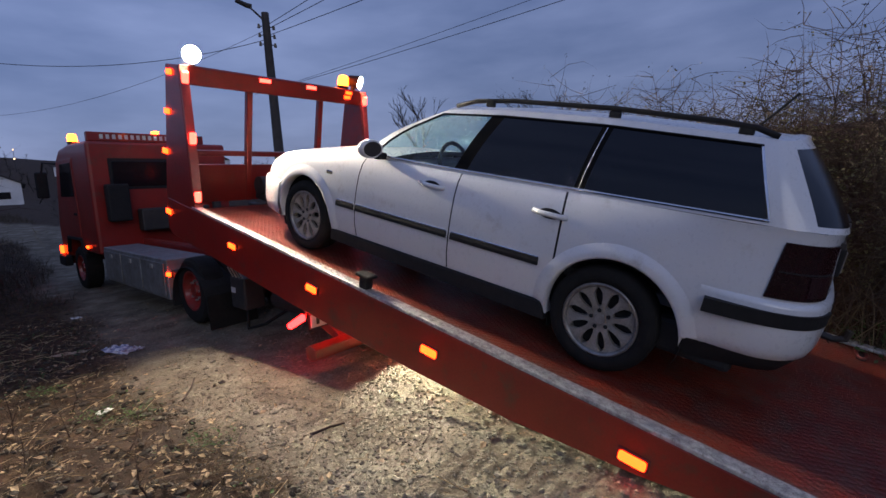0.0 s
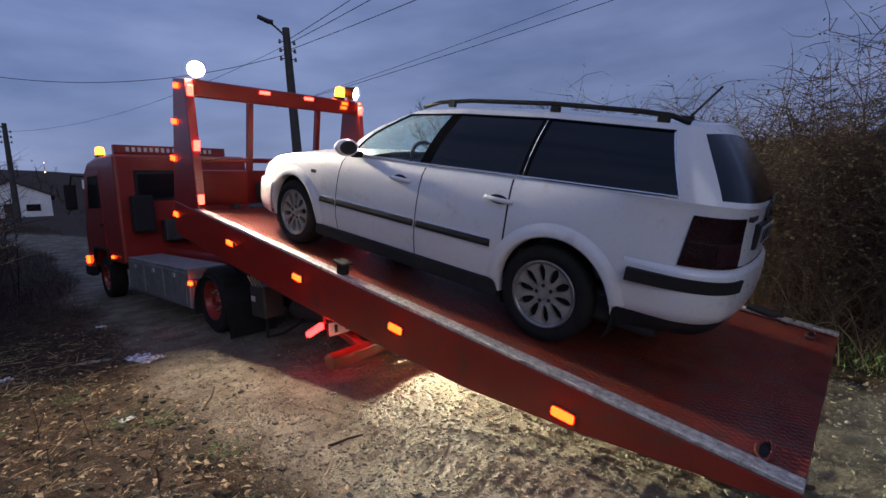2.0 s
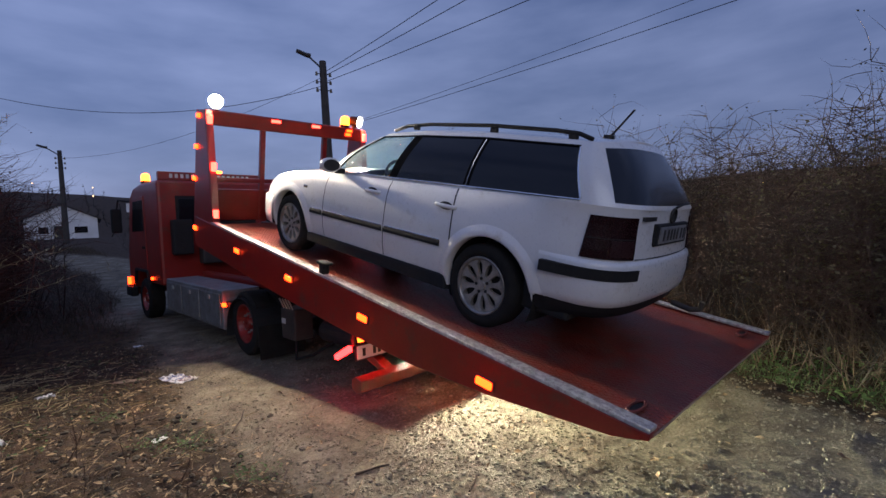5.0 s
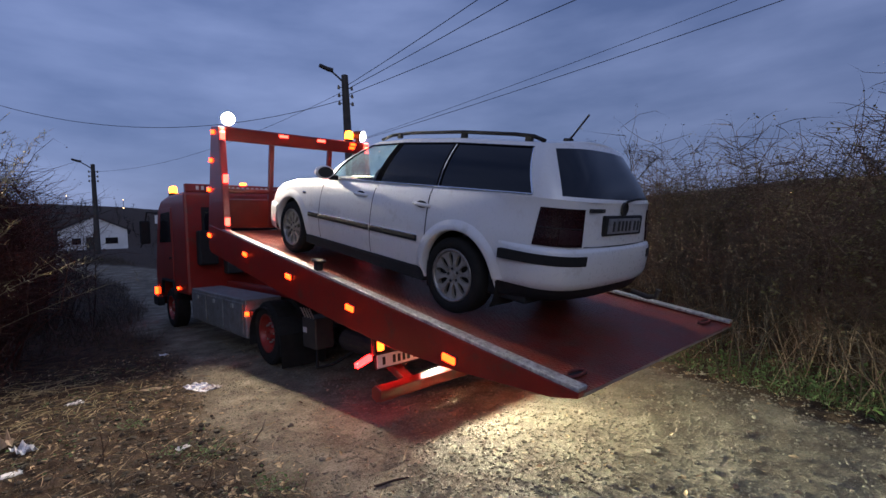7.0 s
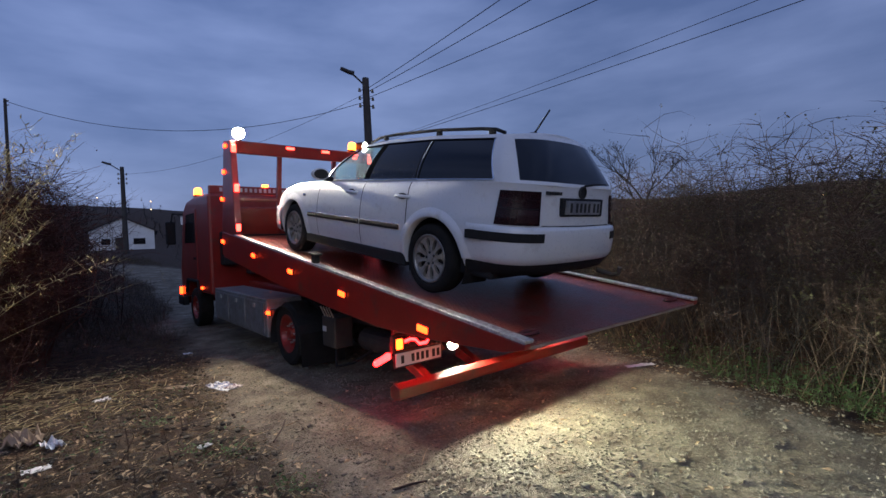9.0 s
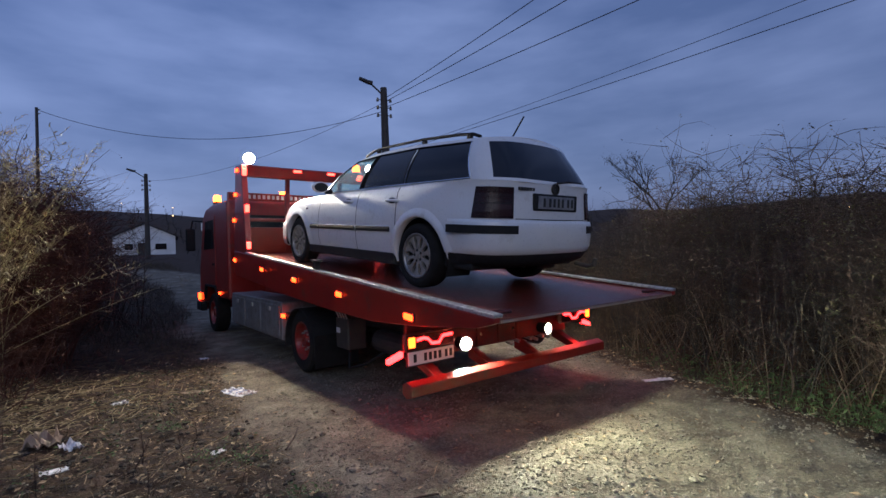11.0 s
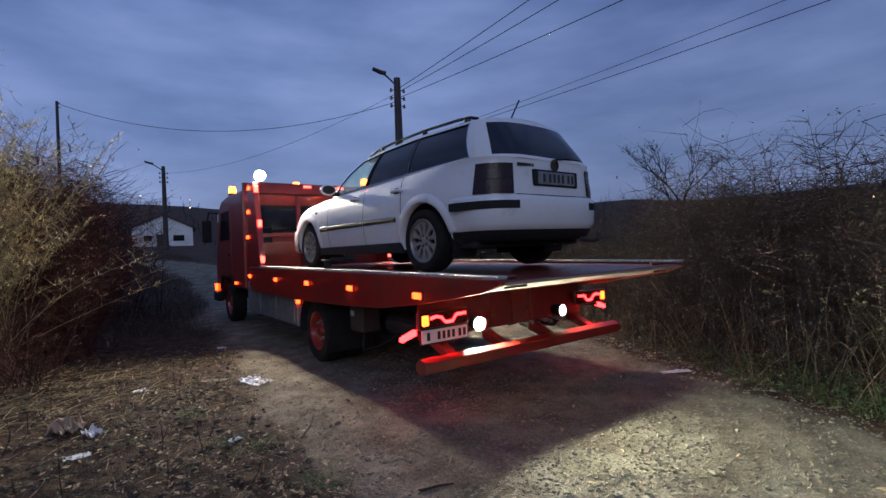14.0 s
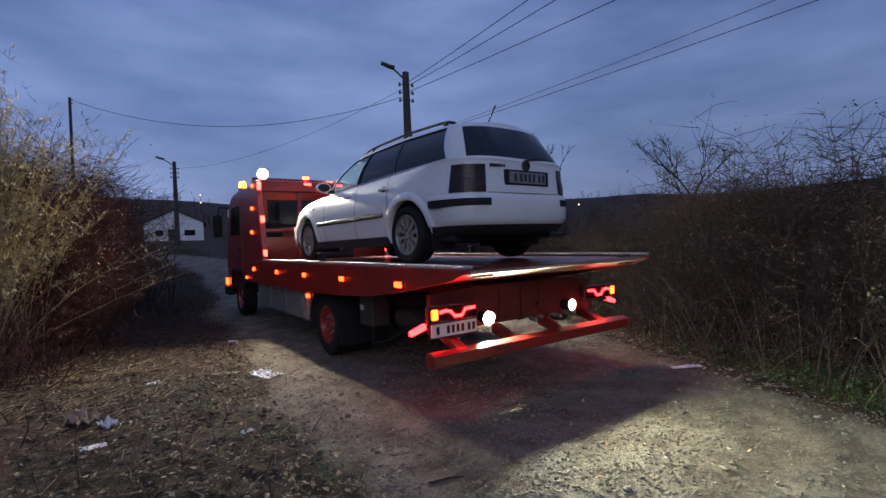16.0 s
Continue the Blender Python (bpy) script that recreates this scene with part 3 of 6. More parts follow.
for y in (-0.3, 0.8, 2.6, 4.2, 5.2):
    part("cross_member", box((-0.42, y - 0.05, 0.68), (0.42, y + 0.05, 0.84), 0.01), DARK_STEEL, truck)
part("axle", cyl((-0.9, 1.85, WHEEL_R), (0.9, 1.85, WHEEL_R), 0.09), DARK_STEEL, truck)
part("differential", lathe([(-0.2, 0.05), (-0.14, 0.2), (0.14, 0.2), (0.2, 0.05)], 20), DARK_STEEL, truck).location = (0, 1.85, WHEEL_R)
part("drive_shaft", cyl((0, 1.9, 0.5), (0, 6.2, 0.62), 0.05), DARK_STEEL, truck)
for s in (-1, 1):
    part("hydraulic_cylinder", cyl((s * 0.25, 0.0, 0.75), (s * 0.25, 2.6, 0.80), 0.06), DARK_STEEL, truck)
    part("piston_rod", cyl((s * 0.25, -0.6, 0.74), (s * 0.25, 0.02, 0.75), 0.03), CHROME, truck)

# Curved mudguards over the rear wheels, and their flaps.
for s in (-1, 1):
    bm = bmesh.new()
    prev = None
    for k in range(15):
        a = radians(-10 + 200 * k / 14)
        y, z = 1.85 + 0.50 * math.cos(a), 0.44 + 0.47 * math.sin(a)
        ring = [bm.verts.new((s * 0.66, y, z)), bm.verts.new((s * 1.24, y, z)), bm.verts.new((s * 1.24, y + 0.012 * math.cos(a), z + 0.012 * math.sin(a))), bm.verts.new((s * 0.66, y + 0.012 * math.cos(a), z + 0.012 * math.sin(a)))]
        if prev:
            for i in range(4):
                bm.faces.new((prev[i], prev[(i + 1) % 4], ring[(i + 1) % 4], ring[i]))
        prev = ring
    bmesh.ops.recalc_face_normals(bm, faces=bm.faces[:])
    part("mudguard", bm, BLACK_TRIM, truck)
    part("mud_flap", box((s * 0.66, 1.30, 0.22), (s * 1.24, 1.315, 0.62), 0.004), RUBBER, truck)

# Tool locker in front of the rear wheels, with doors, hinges and a locker on the other side.
for s in (-1, 1):
    x0, x1 = sorted((s * 1.21, s * 0.68))
    part("tool_locker", box((x0, 2.55, 0.40), (x1, 5.22, 0.95), 0.015), ALU, truck, "dented grey aluminium locker")
    for k in range(3):
        y0 = 2.62 + k * 0.87
        part("locker_door", box((s * 1.222 - 0.008, y0, 0.45), (s * 1.222 + 0.008, y0 + 0.80, 0.90), 0.006), ALU, truck)
        part("latch", box((s * 1.235 - 0.012, y0 + 0.36, 0.80), (s * 1.235 + 0.012, y0 + 0.44, 0.86), 0.004), STEEL, truck)
    part("side_marker", box((s * 1.225 - 0.02, 2.42, 0.74), (s * 1.225 + 0.02, 2.50, 0.79), 0.006), AMBER, truck, "lit amber side marker")
    part("locker_bracket", box((x0 + 0.05, 2.40, 0.70), (x1 - 0.05, 2.56, 0.80), 0.01), DARK_STEEL, truck)
# Outrigger legs and valves between the wheel and the tail.
for s in (-1, 1):
    part("valve_block", box((s * 1.0 - 0.12, 0.66, 0.52), (s * 1.0 + 0.12, 0.98, 0.88), 0.02), DARK_STEEL, truck)
    for k in range(4):
        part("control_lever", cyl((s * 1.10, 0.70 + 0.07 * k, 0.86), (s * 1.16, 0.70 + 0.07 * k, 1.0), 0.009, None, 6), STEEL, truck)
    part("hose", tube([(s * 1.05, 0.75, 0.55), (s * 1.14, 0.6, 0.34), (s * 1.05, 0.4, 0.4), (s * 0.6, 0.1, 0.7)], 0.017, 8), RUBBER, truck)
    part("air_tank", cyl((s * 0.78, -0.5, 0.62), (s * 0.78, 0.5, 0.62), 0.13), DARK_STEEL, truck)
    part("step_label", box((s * 1.12 - 0.004, 0.86, 0.70), (s * 1.12 + 0.004, 0.95, 0.76), 0), SIGN_WHITE, truck)

# Tail: cross panel, lamps, plate, work lights and the underrun bumper.
part("tail_panel", prism([(-1.16, 0.62), (1.16, 0.62), (1.16, 0.98), (0.62, 1.02), (-0.62, 1.02), (-1.16, 0.98)], -0.60, -0.55, 0.012, "y"), SHADED_RED, truck, "dirty red tail panel, its shade put into the paint")
part("tail_beam", box((-1.10, -0.55, 0.62), (1.10, -0.42, 0.76), 0.012), SHADED_RED, truck)
for x in (-0.28, 0.02, 0.30):
    part("panel_rib", box((x - 0.02, -0.622, 0.64), (x + 0.02, -0.601, 0.99), 0.005), SHADED_RED, truck)
for s in (-1, 1):
    part("bumper_bracket", prism([(-0.56, 0.64), (-0.56, 0.52), (-0.90, 0.43), (-0.90, 0.50)], s * 0.34 - 0.04, s * 0.34 + 0.04, 0.006), RED, truck)
    part("bumper_arm", prism([(-0.56, 0.66), (-0.56, 0.56), (-0.90, 0.44), (-0.90, 0.51)], s * 1.0 - 0.05, s * 1.0 + 0.05, 0.008), RED, truck)
    lamp_x = -1.01 if s < 0 else 1.14
    part("lamp_arm", box((lamp_x - 0.14, -0.731, 0.76), (lamp_x + 0.14, -0.55, 0.88), 0.01), SHADED_RED, truck)
    # Lamp cluster: a red-framed housing with an indicator and a folded light strip.
    frame_box = part("tail_lamp", box((lamp_x - 0.285, -0.775, 0.742), (lamp_x + 0.285, -0.73, 0.900), 0.014), SHADED_RED, truck, "red framed tail lamp cluster")
    part("lens", box((lamp_x - 0.265, -0.782, 0.756), (lamp_x + 0.265, -0.772, 0.888), 0.006), TAIL, frame_box, "dark red lamp lens")
    part("indicator", box((lamp_x + s * 0.215 - 0.035, -0.794, 0.775), (lamp_x + s * 0.215 + 0.035, -0.778, 0.868), 0.012), TAIL_AMBER, frame_box, "lit amber indicator")
    fold = [(1.20, 0.838), (1.135, 0.850), (1.08, 0.838), (1.035, 0.790), (0.955, 0.790), (0.91, 0.845), (0.80, 0.850)]
    zig = [(lamp_x + s * (x - 1.04), z + 0.012) for x, z in fold] + [(lamp_x + s * (x - 1.04), z - 0.012) for x, z in fold[::-1]]
    part("brake_strip", prism(zig, -0.796, -0.780, 0.0, "y"), TAIL_RED, frame_box, "lit red zigzag strip")
    part("outline_marker", prism([(s * 1.30, 0.700), (s * 1.45, 0.655), (s * 1.45, 0.695), (s * 1.30, 0.750)], -0.76, -0.70, 0.006, "y"), TAIL_RED, truck, "lit red outline marker on a rubber arm")
    part("marker_arm", cyl((s * 1.12, -0.70, 0.74), (s * 1.31, -0.73, 0.72), 0.018, None, 8), RUBBER, truck)
    # Work light: a deep round housing turned back and down, with its lens inside.
    wl = new("work_light")
    wl.parent = truck
    wl.matrix_basis = pose(0.075 + s * 0.615, -0.67, 0.708, 0, 0, 90 + (-5 if s < 0 else 3)) @ pose(0, 0, 0, 0, -1, 0)
    part("housing", lathe([(0.12, 0.01), (0.12, 0.050), (0.04, 0.060), (-0.060, 0.068), (-0.060, 0.064), (0.03, 0.056)], 24), BLACK_TRIM, wl)
    part("lens", lathe([(0.028, 0.0005), (0.028, 0.055)], 24), WORK if s < 0 else WORK_WEAK, wl, "glaring white lens")
    part("bracket", box((0.10, -0.02, -0.10), (0.14, 0.02, 0.03), 0.006), DARK_STEEL, wl)
part("bumper_beam", prism([(-0.91, 0.435), (-0.91, 0.515), (-0.97, 0.55), (-1.05, 0.52), (-1.05, 0.43), (-0.97, 0.405)], -1.42, 1.29, 0.008), RED, truck, "scuffed red underrun bumper beam")
plate = part("number_plate", box((-1.25, -0.760, 0.612), (-0.73, -0.740, 0.732), 0.004), PLATE, truck, "white number plate")
part("plate_frame", box((-1.262, -0.752, 0.600), (-0.718, -0.731, 0.741), 0.006), BLACK_TRIM, plate)
for k, x in enumerate((-1.195, -1.08, -1.025, -0.97, -0.915, -0.84, -0.785)):
    part("lettering", box((x, -0.7635, 0.637), (x + 0.032, -0.7595, 0.708), 0.0), INK, plate)
for k in range(7):
    part("hose_coupling", cyl((0.2 + 0.1 * k, -0.54, 0.60 + 0.02 * (k % 2)), (0.2 + 0.1 * k, -0.64, 0.585 + 0.02 * (k % 2)), 0.02, None, 8), STEEL, truck)

# Cab: a tilted windscreen, rounded edges, doors, dark windows and a roof sign.
cab_outline = [(5.55, 0.78), (6.45, 0.78), (6.55, 0.98), (7.45, 0.98), (7.62, 0.62), (8.10, 0.55), (8.14, 1.25), (8.02, 1.62), (7.72, 2.52), (7.40, 2.70), (6.7, 2.76), (5.55, 2.74)]
cab = part("cab", prism(cab_outline, -1.19, 1.19, 0.05), RED, truck, "red cab with square rear corners")
part("windscreen", prism([(8.045, 1.60), (8.065, 1.60), (7.77, 2.50), (7.75, 2.50)], -1.05, 1.05, 0.005), TINT, truck)
part("rear_window", box((-0.85, 5.535, 1.95), (0.55, 5.552, 2.40), 0.01), TINT, truck, "dark rear cab window")
part("rear_window_frame", box((-0.90, 5.541, 1.90), (0.60, 5.551, 2.45), 0.01), BLACK_TRIM, truck)
for s in (-1, 1):
    side = s * 1.192
    door = part("cab_door", prism([(6.52, 1.05), (7.52, 1.05), (7.66, 1.30), (7.62, 1.85), (7.42, 2.50), (6.52, 2.50)], side - 0.012, side + 0.012, 0.008), RED, truck)
    part("door_window", prism([(6.60, 1.80), (7.56, 1.80), (7.36, 2.42), (6.60, 2.42)], side + s * 0.013 - 0.004, side + s * 0.013 + 0.004, 0.002), TINT, door, "dark side window")
    part("handle", box((side + s * 0.012 - 0.015, 6.58, 1.45), (side + s * 0.012 + 0.015, 6.76, 1.50), 0.006), BLACK_TRIM, door)
    part("wheel_arch_trim", prism([(6.42, 0.74), (6.52, 1.03), (7.48, 1.03), (7.60, 0.70), (7.56, 0.70), (7.45, 0.98), (6.56, 0.98), (6.46, 0.74)], side - 0.03, side + 0.03, 0.006), BLACK_TRIM, truck)
    part("cab_step", box((side - 0.10, 7.55, 0.42), (side + 0.03, 8.02, 0.62), 0.02), BLACK_TRIM, truck)
    part("mirror_arm", tube([(side, 7.75, 2.45), (side + s * 0.16, 7.95, 2.48), (side + s * 0.2, 8.0, 2.2)], 0.018, 8), BLACK_TRIM, truck)
    part("mirror", box((side + s * 0.2 - 0.10, 7.97, 1.78), (side + s * 0.2 + 0.10, 8.06, 2.30), 0.03), BLACK_TRIM, truck)
    part("corner_lamp", box((side + s * 0.02 - 0.03, 8.02, 0.64), (side + s * 0.02 + 0.03, 8.12, 0.80), 0.012), AMBER, truck, "lit amber corner lamp")
    part("door_marker", box((side + s * 0.01 - 0.02, 6.15, 0.86), (side + s * 0.01 + 0.02, 6.23, 0.91), 0.006), AMBER, truck, "lit amber side marker")
part("front_bumper", box((-1.2, 8.02, 0.40), (1.2, 8.22, 0.85), 0.04), RED, truck)
sign = part("roof_sign", box((-1.14, 5.62, 2.745), (0.80, 5.72, 2.90), 0.012), RED, truck, "red roof board with pale lettering")
bars(sign, (-0.95, 5.612, 2.785), 16, (0.05, 0.01, 0.075), 0.045, SIGN_WHITE)
for x, nm in ((-1.08, "beacon"), (1.0, "beacon")):
    b = new(nm)
    b.parent = truck
    b.matrix_basis = pose(x, 6.75, 2.76)
    part("base", cyl((0, 0, 0), (0, 0, 0.05), 0.085, 0.08, 20), BLACK_TRIM, b)
    part("dome", lathe([(0.05, 0.075), (0.14, 0.075), (0.185, 0.06), (0.20, 0.01)], 20), BEACON, b, "lit amber dome").rotation_euler = (0, radians(-90), 0)
part("roof_marker", box((-0.12, 5.60, 2.91), (0.0, 5.66, 2.95), 0.01), BEACON, truck)
part("air_intake", box((-1.02, 5.32, 1.35), (-0.68, 5.53, 2.0), 0.03), BLACK_TRIM, truck, "black air intake stack")
part("spare_gear", box((-0.55, 5.28, 1.15), (0.65, 5.52, 1.55), 0.03), DARK_STEEL, truck)
part("exhaust_guard", cyl((0.85, 5.42, 0.9), (0.85, 5.42, 2.1), 0.08), DARK_STEEL, truck)

# ---- sliding bed: 2.52 m wide, set 7 cm towards its near side ----
inset = {-1: 0.0, 1: 0.14}
bed = tagged(new("tilting_flatbed"), "worn red steel flatbed with headboard and lit markers", "flatbed")
part("deck", prism([(-1.432, -0.012), (4.42, -0.012), (4.42, -0.06), (-1.38, -0.03), (-1.432, -0.016)], -1.27, 1.13, 0.003), DECK, bed, "scratched red deck plate")
for k in range(9):
    y = -0.9 + k * 0.62
    part("deck_rib", box((-1.24, y, -0.15), (1.10, y + 0.07, -0.052), 0.006), RED, bed)
for s in (-1, 1):
    beam = [(-1.43, 0.0), (-1.43, -0.035), (-1.25, -0.10), (-0.46, -0.24), (0.25, -0.33), (1.1, -0.375), (2.4, -0.41), (4.9, -0.41), (5.0, -0.36), (5.0, 0.0)]
    x0, x1 = sorted((s * 1.27 - inset[s], s * 1.33 - inset[s]))
    part("side_beam", prism(beam, x0, x1, 0.006), RED, bed, "deep red side beam tapering to the tail")
    x0, x1 = sorted((s * 1.245 - inset[s], s * 1.335 - inset[s]))
    part("edge_trim", box((x0, -1.43, 0.002), (x1, 4.38, 0.028), 0.006), TRIM_STEEL, bed, "bare scuffed steel edge strip")
    part("runner", box((s * 0.42 - 0.05, -0.1, -0.26), (s * 0.42 + 0.05, 4.8, -0.06), 0.008), DARK_STEEL, bed)
    for y in (3.48, 2.18, 0.90, -0.42):
        hold = part("marker_housing", box((s * 1.334 - inset[s] - 0.008, y - 0.080, -0.205), (s * 1.334 - inset[s] + 0.008, y + 0.080, -0.130), 0.006), SHADED_RED, bed)
        part("marker_lens", box((s * 1.346 - inset[s] - 0.010, y - 0.066, -0.195), (s * 1.346 - inset[s] + 0.010, y + 0.066, -0.142), 0.012), AMBER, hold, "lit orange marker lens")
    part("stake", box((s * 1.30 - inset[s] - 0.035, 1.55, 0.028), (s * 1.30 - inset[s] + 0.035, 1.63, 0.13), 0.012), BLACK_TRIM, bed, "short dark lashing stake")
    part("stake_head", box((s * 1.30 - inset[s] - 0.05, 1.52, 0.115), (s * 1.30 - inset[s] + 0.05, 1.66, 0.14), 0.01), BLACK_TRIM, bed)
    for y in (-1.27,):
        bm = bmesh.new()
        prism([(s * 1.02 - inset[s], y - 0.028), (s * 1.20 - inset[s], y - 0.028), (s * 1.22 - inset[s], y), (s * 1.20 - inset[s], y + 0.028), (s * 1.02 - inset[s], y + 0.028), (s * 1.0 - inset[s], y)], -0.010, -0.004, 0.0, "z", bm)
        # Flat near-black plate on the deck stands in for the slot's shade.
        part("lashing_slot", bm, GAP, bed, "lashing slot, a near-black plate for its shade")
        part("slot_ring", tube([(s * 1.11 - inset[s] + 0.095 * math.cos(2 * math.pi * k / 14), y + 0.030 * math.sin(2 * math.pi * k / 14), 0.004) for k in range(15)], 0.010, 6), SHADED_RED, bed)
    # headboard upright: a deep side panel leaning slightly forward, with folded edges
    panel = [(4.34, -0.02), (5.02, -0.36), (5.06, -0.1), (4.98, 1.46), (4.66, 1.46), (4.50, 0.75)]
    x0, x1 = sorted((s * 1.235 - inset[s], s * 1.325 - inset[s]))
    up = part("headboard_upright", prism(panel, x0, x1, 0.012), RED, bed, "red headboard upright")
    part("upright_edge", prism([(4.335, -0.02), (4.495, 0.75), (4.655, 1.46), (4.63, 1.46), (4.47, 0.75), (4.31, -0.02)], x0, x1, 0.004), RED, up)
    for y, z in ((4.47, 0.74), (4.38, 0.13), (4.63, 1.34)):
        part("marker_lens", box((s * 1.28 - inset[s] - 0.035, y - 0.05, z - 0.06), (s * 1.28 - inset[s] + 0.035, y - 0.02, z + 0.06), 0.012), RED_GLOW, up, "lit red marker lens")
    for y, z in ((4.94, 0.97), (5.02, 0.53), (4.98, -0.16), (4.86, 1.38)):
        part("marker_lens", box((s * 1.335 - inset[s] - 0.012, y - 0.06, z - 0.03), (s * 1.335 - inset[s] + 0.012, y + 0.06, z + 0.03), 0.01), AMBER, up, "lit amber marker lens")
    part("headboard_post", box((s * 0.50 - 0.035, 4.72, -0.02), (s * 0.50 + 0.035, 4.79, 1.30), 0.008), RED, bed)
part("top_bar", box((-1.235, 4.64, 1.27), (1.095, 4.80, 1.47), 0.02), RED, bed, "red headboard cross bar")
part("middle_bar", box((-1.235, 4.73, 0.52), (1.095, 4.79, 0.58), 0.01), RED, bed)
part("low_panel", box((-1.235, 4.74, -0.02), (1.095, 4.78, 0.42), 0.008), RED, bed)
for x in (-0.36, 0.28):
    part("marker_lens", box((x - 0.07, 4.625, 1.40), (x + 0.07, 4.642, 1.44), 0.006), RED_GLOW, bed, "lit red marker lens")
for x, z in ((0.86, 1.36), (0.88, 1.42)):
    part("marker_lens", box((x - 0.05, 4.625, z - 0.02), (x + 0.05, 4.642, z + 0.02), 0.006), AMBER, bed, "lit amber marker lens")
for s in (-1, 1):
    fl = new("flood_light")
    fl.parent = bed
    fl.matrix_basis = pose(s * 1.18 - inset[s], 4.66, 1.58, 0, 0, 90 + s * 29) @ pose(0, 0, 0, 0, -6, 0)
    part("housing", lathe([(0.12, 0.01), (0.12, 0.07), (0.0, 0.088), (-0.045, 0.092), (-0.045, 0.087), (0.0, 0.082)], 24), BLACK_TRIM, fl)
    part("lens", lathe([(-0.024, 0.0005), (-0.021, 0.03), (-0.014, 0.055), (-0.004, 0.08)], 24), FLOOD, fl, "glaring white lens")
    part("bracket", box((0.02, -0.02, -0.13), (0.08, 0.02, -0.06), 0.006), DARK_STEEL, fl)
bb = new("beacon")
bb.parent = bed
bb.matrix_basis = pose(0.84, 4.72, 1.47)
part("base", cyl((0, 0, 0), (0, 0, 0.04), 0.075, 0.07, 20), BLACK_TRIM, bb)
part("dome", lathe([(0.04, 0.07), (0.13, 0.07), (0.165, 0.055), (0.18, 0.01)], 20), BEACON, bb, "lit amber dome").rotation_euler = (0, radians(-90), 0)
# winch on the deck behind the headboard, and the tail lip
win = part("winch", box((-0.45, 4.40, 0.02), (0.45, 4.66, 0.10), 0.012), DARK_STEEL, bed, "dark cable winch")
part("drum", cyl((-0.26, 4.53, 0.2), (0.26, 4.53, 0.2), 0.1, None, 24), STEEL, win)
part("gearbox", box((0.26, 4.42, 0.05), (0.46, 4.66, 0.32), 0.03), DARK_STEEL, win)
part("winch_motor", cyl((-0.48, 4.53, 0.2), (-0.26, 4.53, 0.2), 0.11, None, 20), DARK_STEEL, win)
part("tail_lip", prism([(-1.428, -0.018), (-1.43, -0.04), (-1.06, -0.12), (-1.03, -0.10), (-1.39, -0.034)], -1.265, 1.125, 0.003), LIP, bed, "worn bare tail lip")
for s in (-1, 1):
    # Near-black block puts the shade of a slot into the lip.
    part("lip_slot", prism([(s * 0.95 - inset[s], -1.33), (s * 1.18 - inset[s], -1.33), (s * 1.12 - inset[s], -1.2), (s * 1.0 - inset[s], -1.2)], -0.075, -0.045, 0.0, "z"), GAP, bed)

# ---- the estate car ----
car = tagged(new("estate_car"), "dusty white estate car with tinted rear windows, loaded on the flatbed", "car")

# Half plan of the body at its widest, from the tail's middle round the flank to the nose.
PLAN = [(0.0, -0.922), (0.25, -0.917), (0.45, -0.900), (0.60, -0.866), (0.70, -0.808), (0.765, -0.72), (0.81, -0.60), (0.838, -0.45), (0.855, -0.25), (0.866, 0.0)]
PLAN += [(0.870, y) for y in (0.15, 0.30)] + [(0.872, y) for y in (0.6, 1.0, 1.4, 1.8, 2.1)] + [(0.868, 2.4), (0.862, 2.7), (0.848, 3.0), (0.81, 3.22), (0.745, 3.40), (0.64, 3.53), (0.48, 3.62), (0.25, 3.67), (0.0, 3.685)]


def resample(points, step_len, keep=()):
    """Points every step_len along a polyline, smoothed, with stations kept at given y on the flank."""
    p = np.array(points)
    s = np.r_[0, np.cumsum(np.hypot(*np.diff(p, axis=0).T))]
    n = int(s[-1] / step_len)
    t = np.linspace(0, s[-1], n)
    flank = (p[:, 0] > 0.8) & (p[:, 1] > -0.5) & (p[:, 1] < 3.2)
    extra = [np.interp(y, p[flank, 1], s[flank]) for y in keep]
    t = np.unique(np.r_[t, extra].round(5))
    # Catmull-Rom through the control points keeps the outline round.
    out = []
    for v in t:
        i = min(max(np.searchsorted(s, v) - 1, 0), len(p) - 2)
        a, b, c, d = p[max(i - 1, 0)], p[i], p[i + 1], p[min(i + 2, len(p) - 1)]
        u = (v - s[i]) / (s[i + 1] - s[i])
        out.append(0.5 * (2 * b + (c - a) * u + (2 * a - 5 * b + 4 * c - d) * u**2 + (3 * b - a - 3 * c + d) * u**3))
    return np.array(out)


SEAMS = (0.352, 0.362, 1.118, 1.128, 2.042, 2.052)
RING = resample(PLAN, 0.035, SEAMS)
TOP_EDGE = [(-1.0, 0.997), (-0.65, 1.005), (0.3, 0.975), (1.2, 0.945), (1.95, 0.925), (2.3, 0.915), (2.8, 0.865), (3.2, 0.795), (3.45, 0.715), (3.6, 0.65), (3.7, 0.60)]
BOTTOM_EDGE = [(-1.0, 0.36), (-0.5, 0.33), (-0.3, 0.24), (2.9, 0.22), (3.2, 0.22), (3.7, 0.24)]
INSET = [(0.0, 0.075), (0.10, 0.035), (0.25, 0.010), (0.45, 0.0), (0.62, 0.004), (0.80, 0.020), (0.92, 0.045), (1.0, 0.085)]


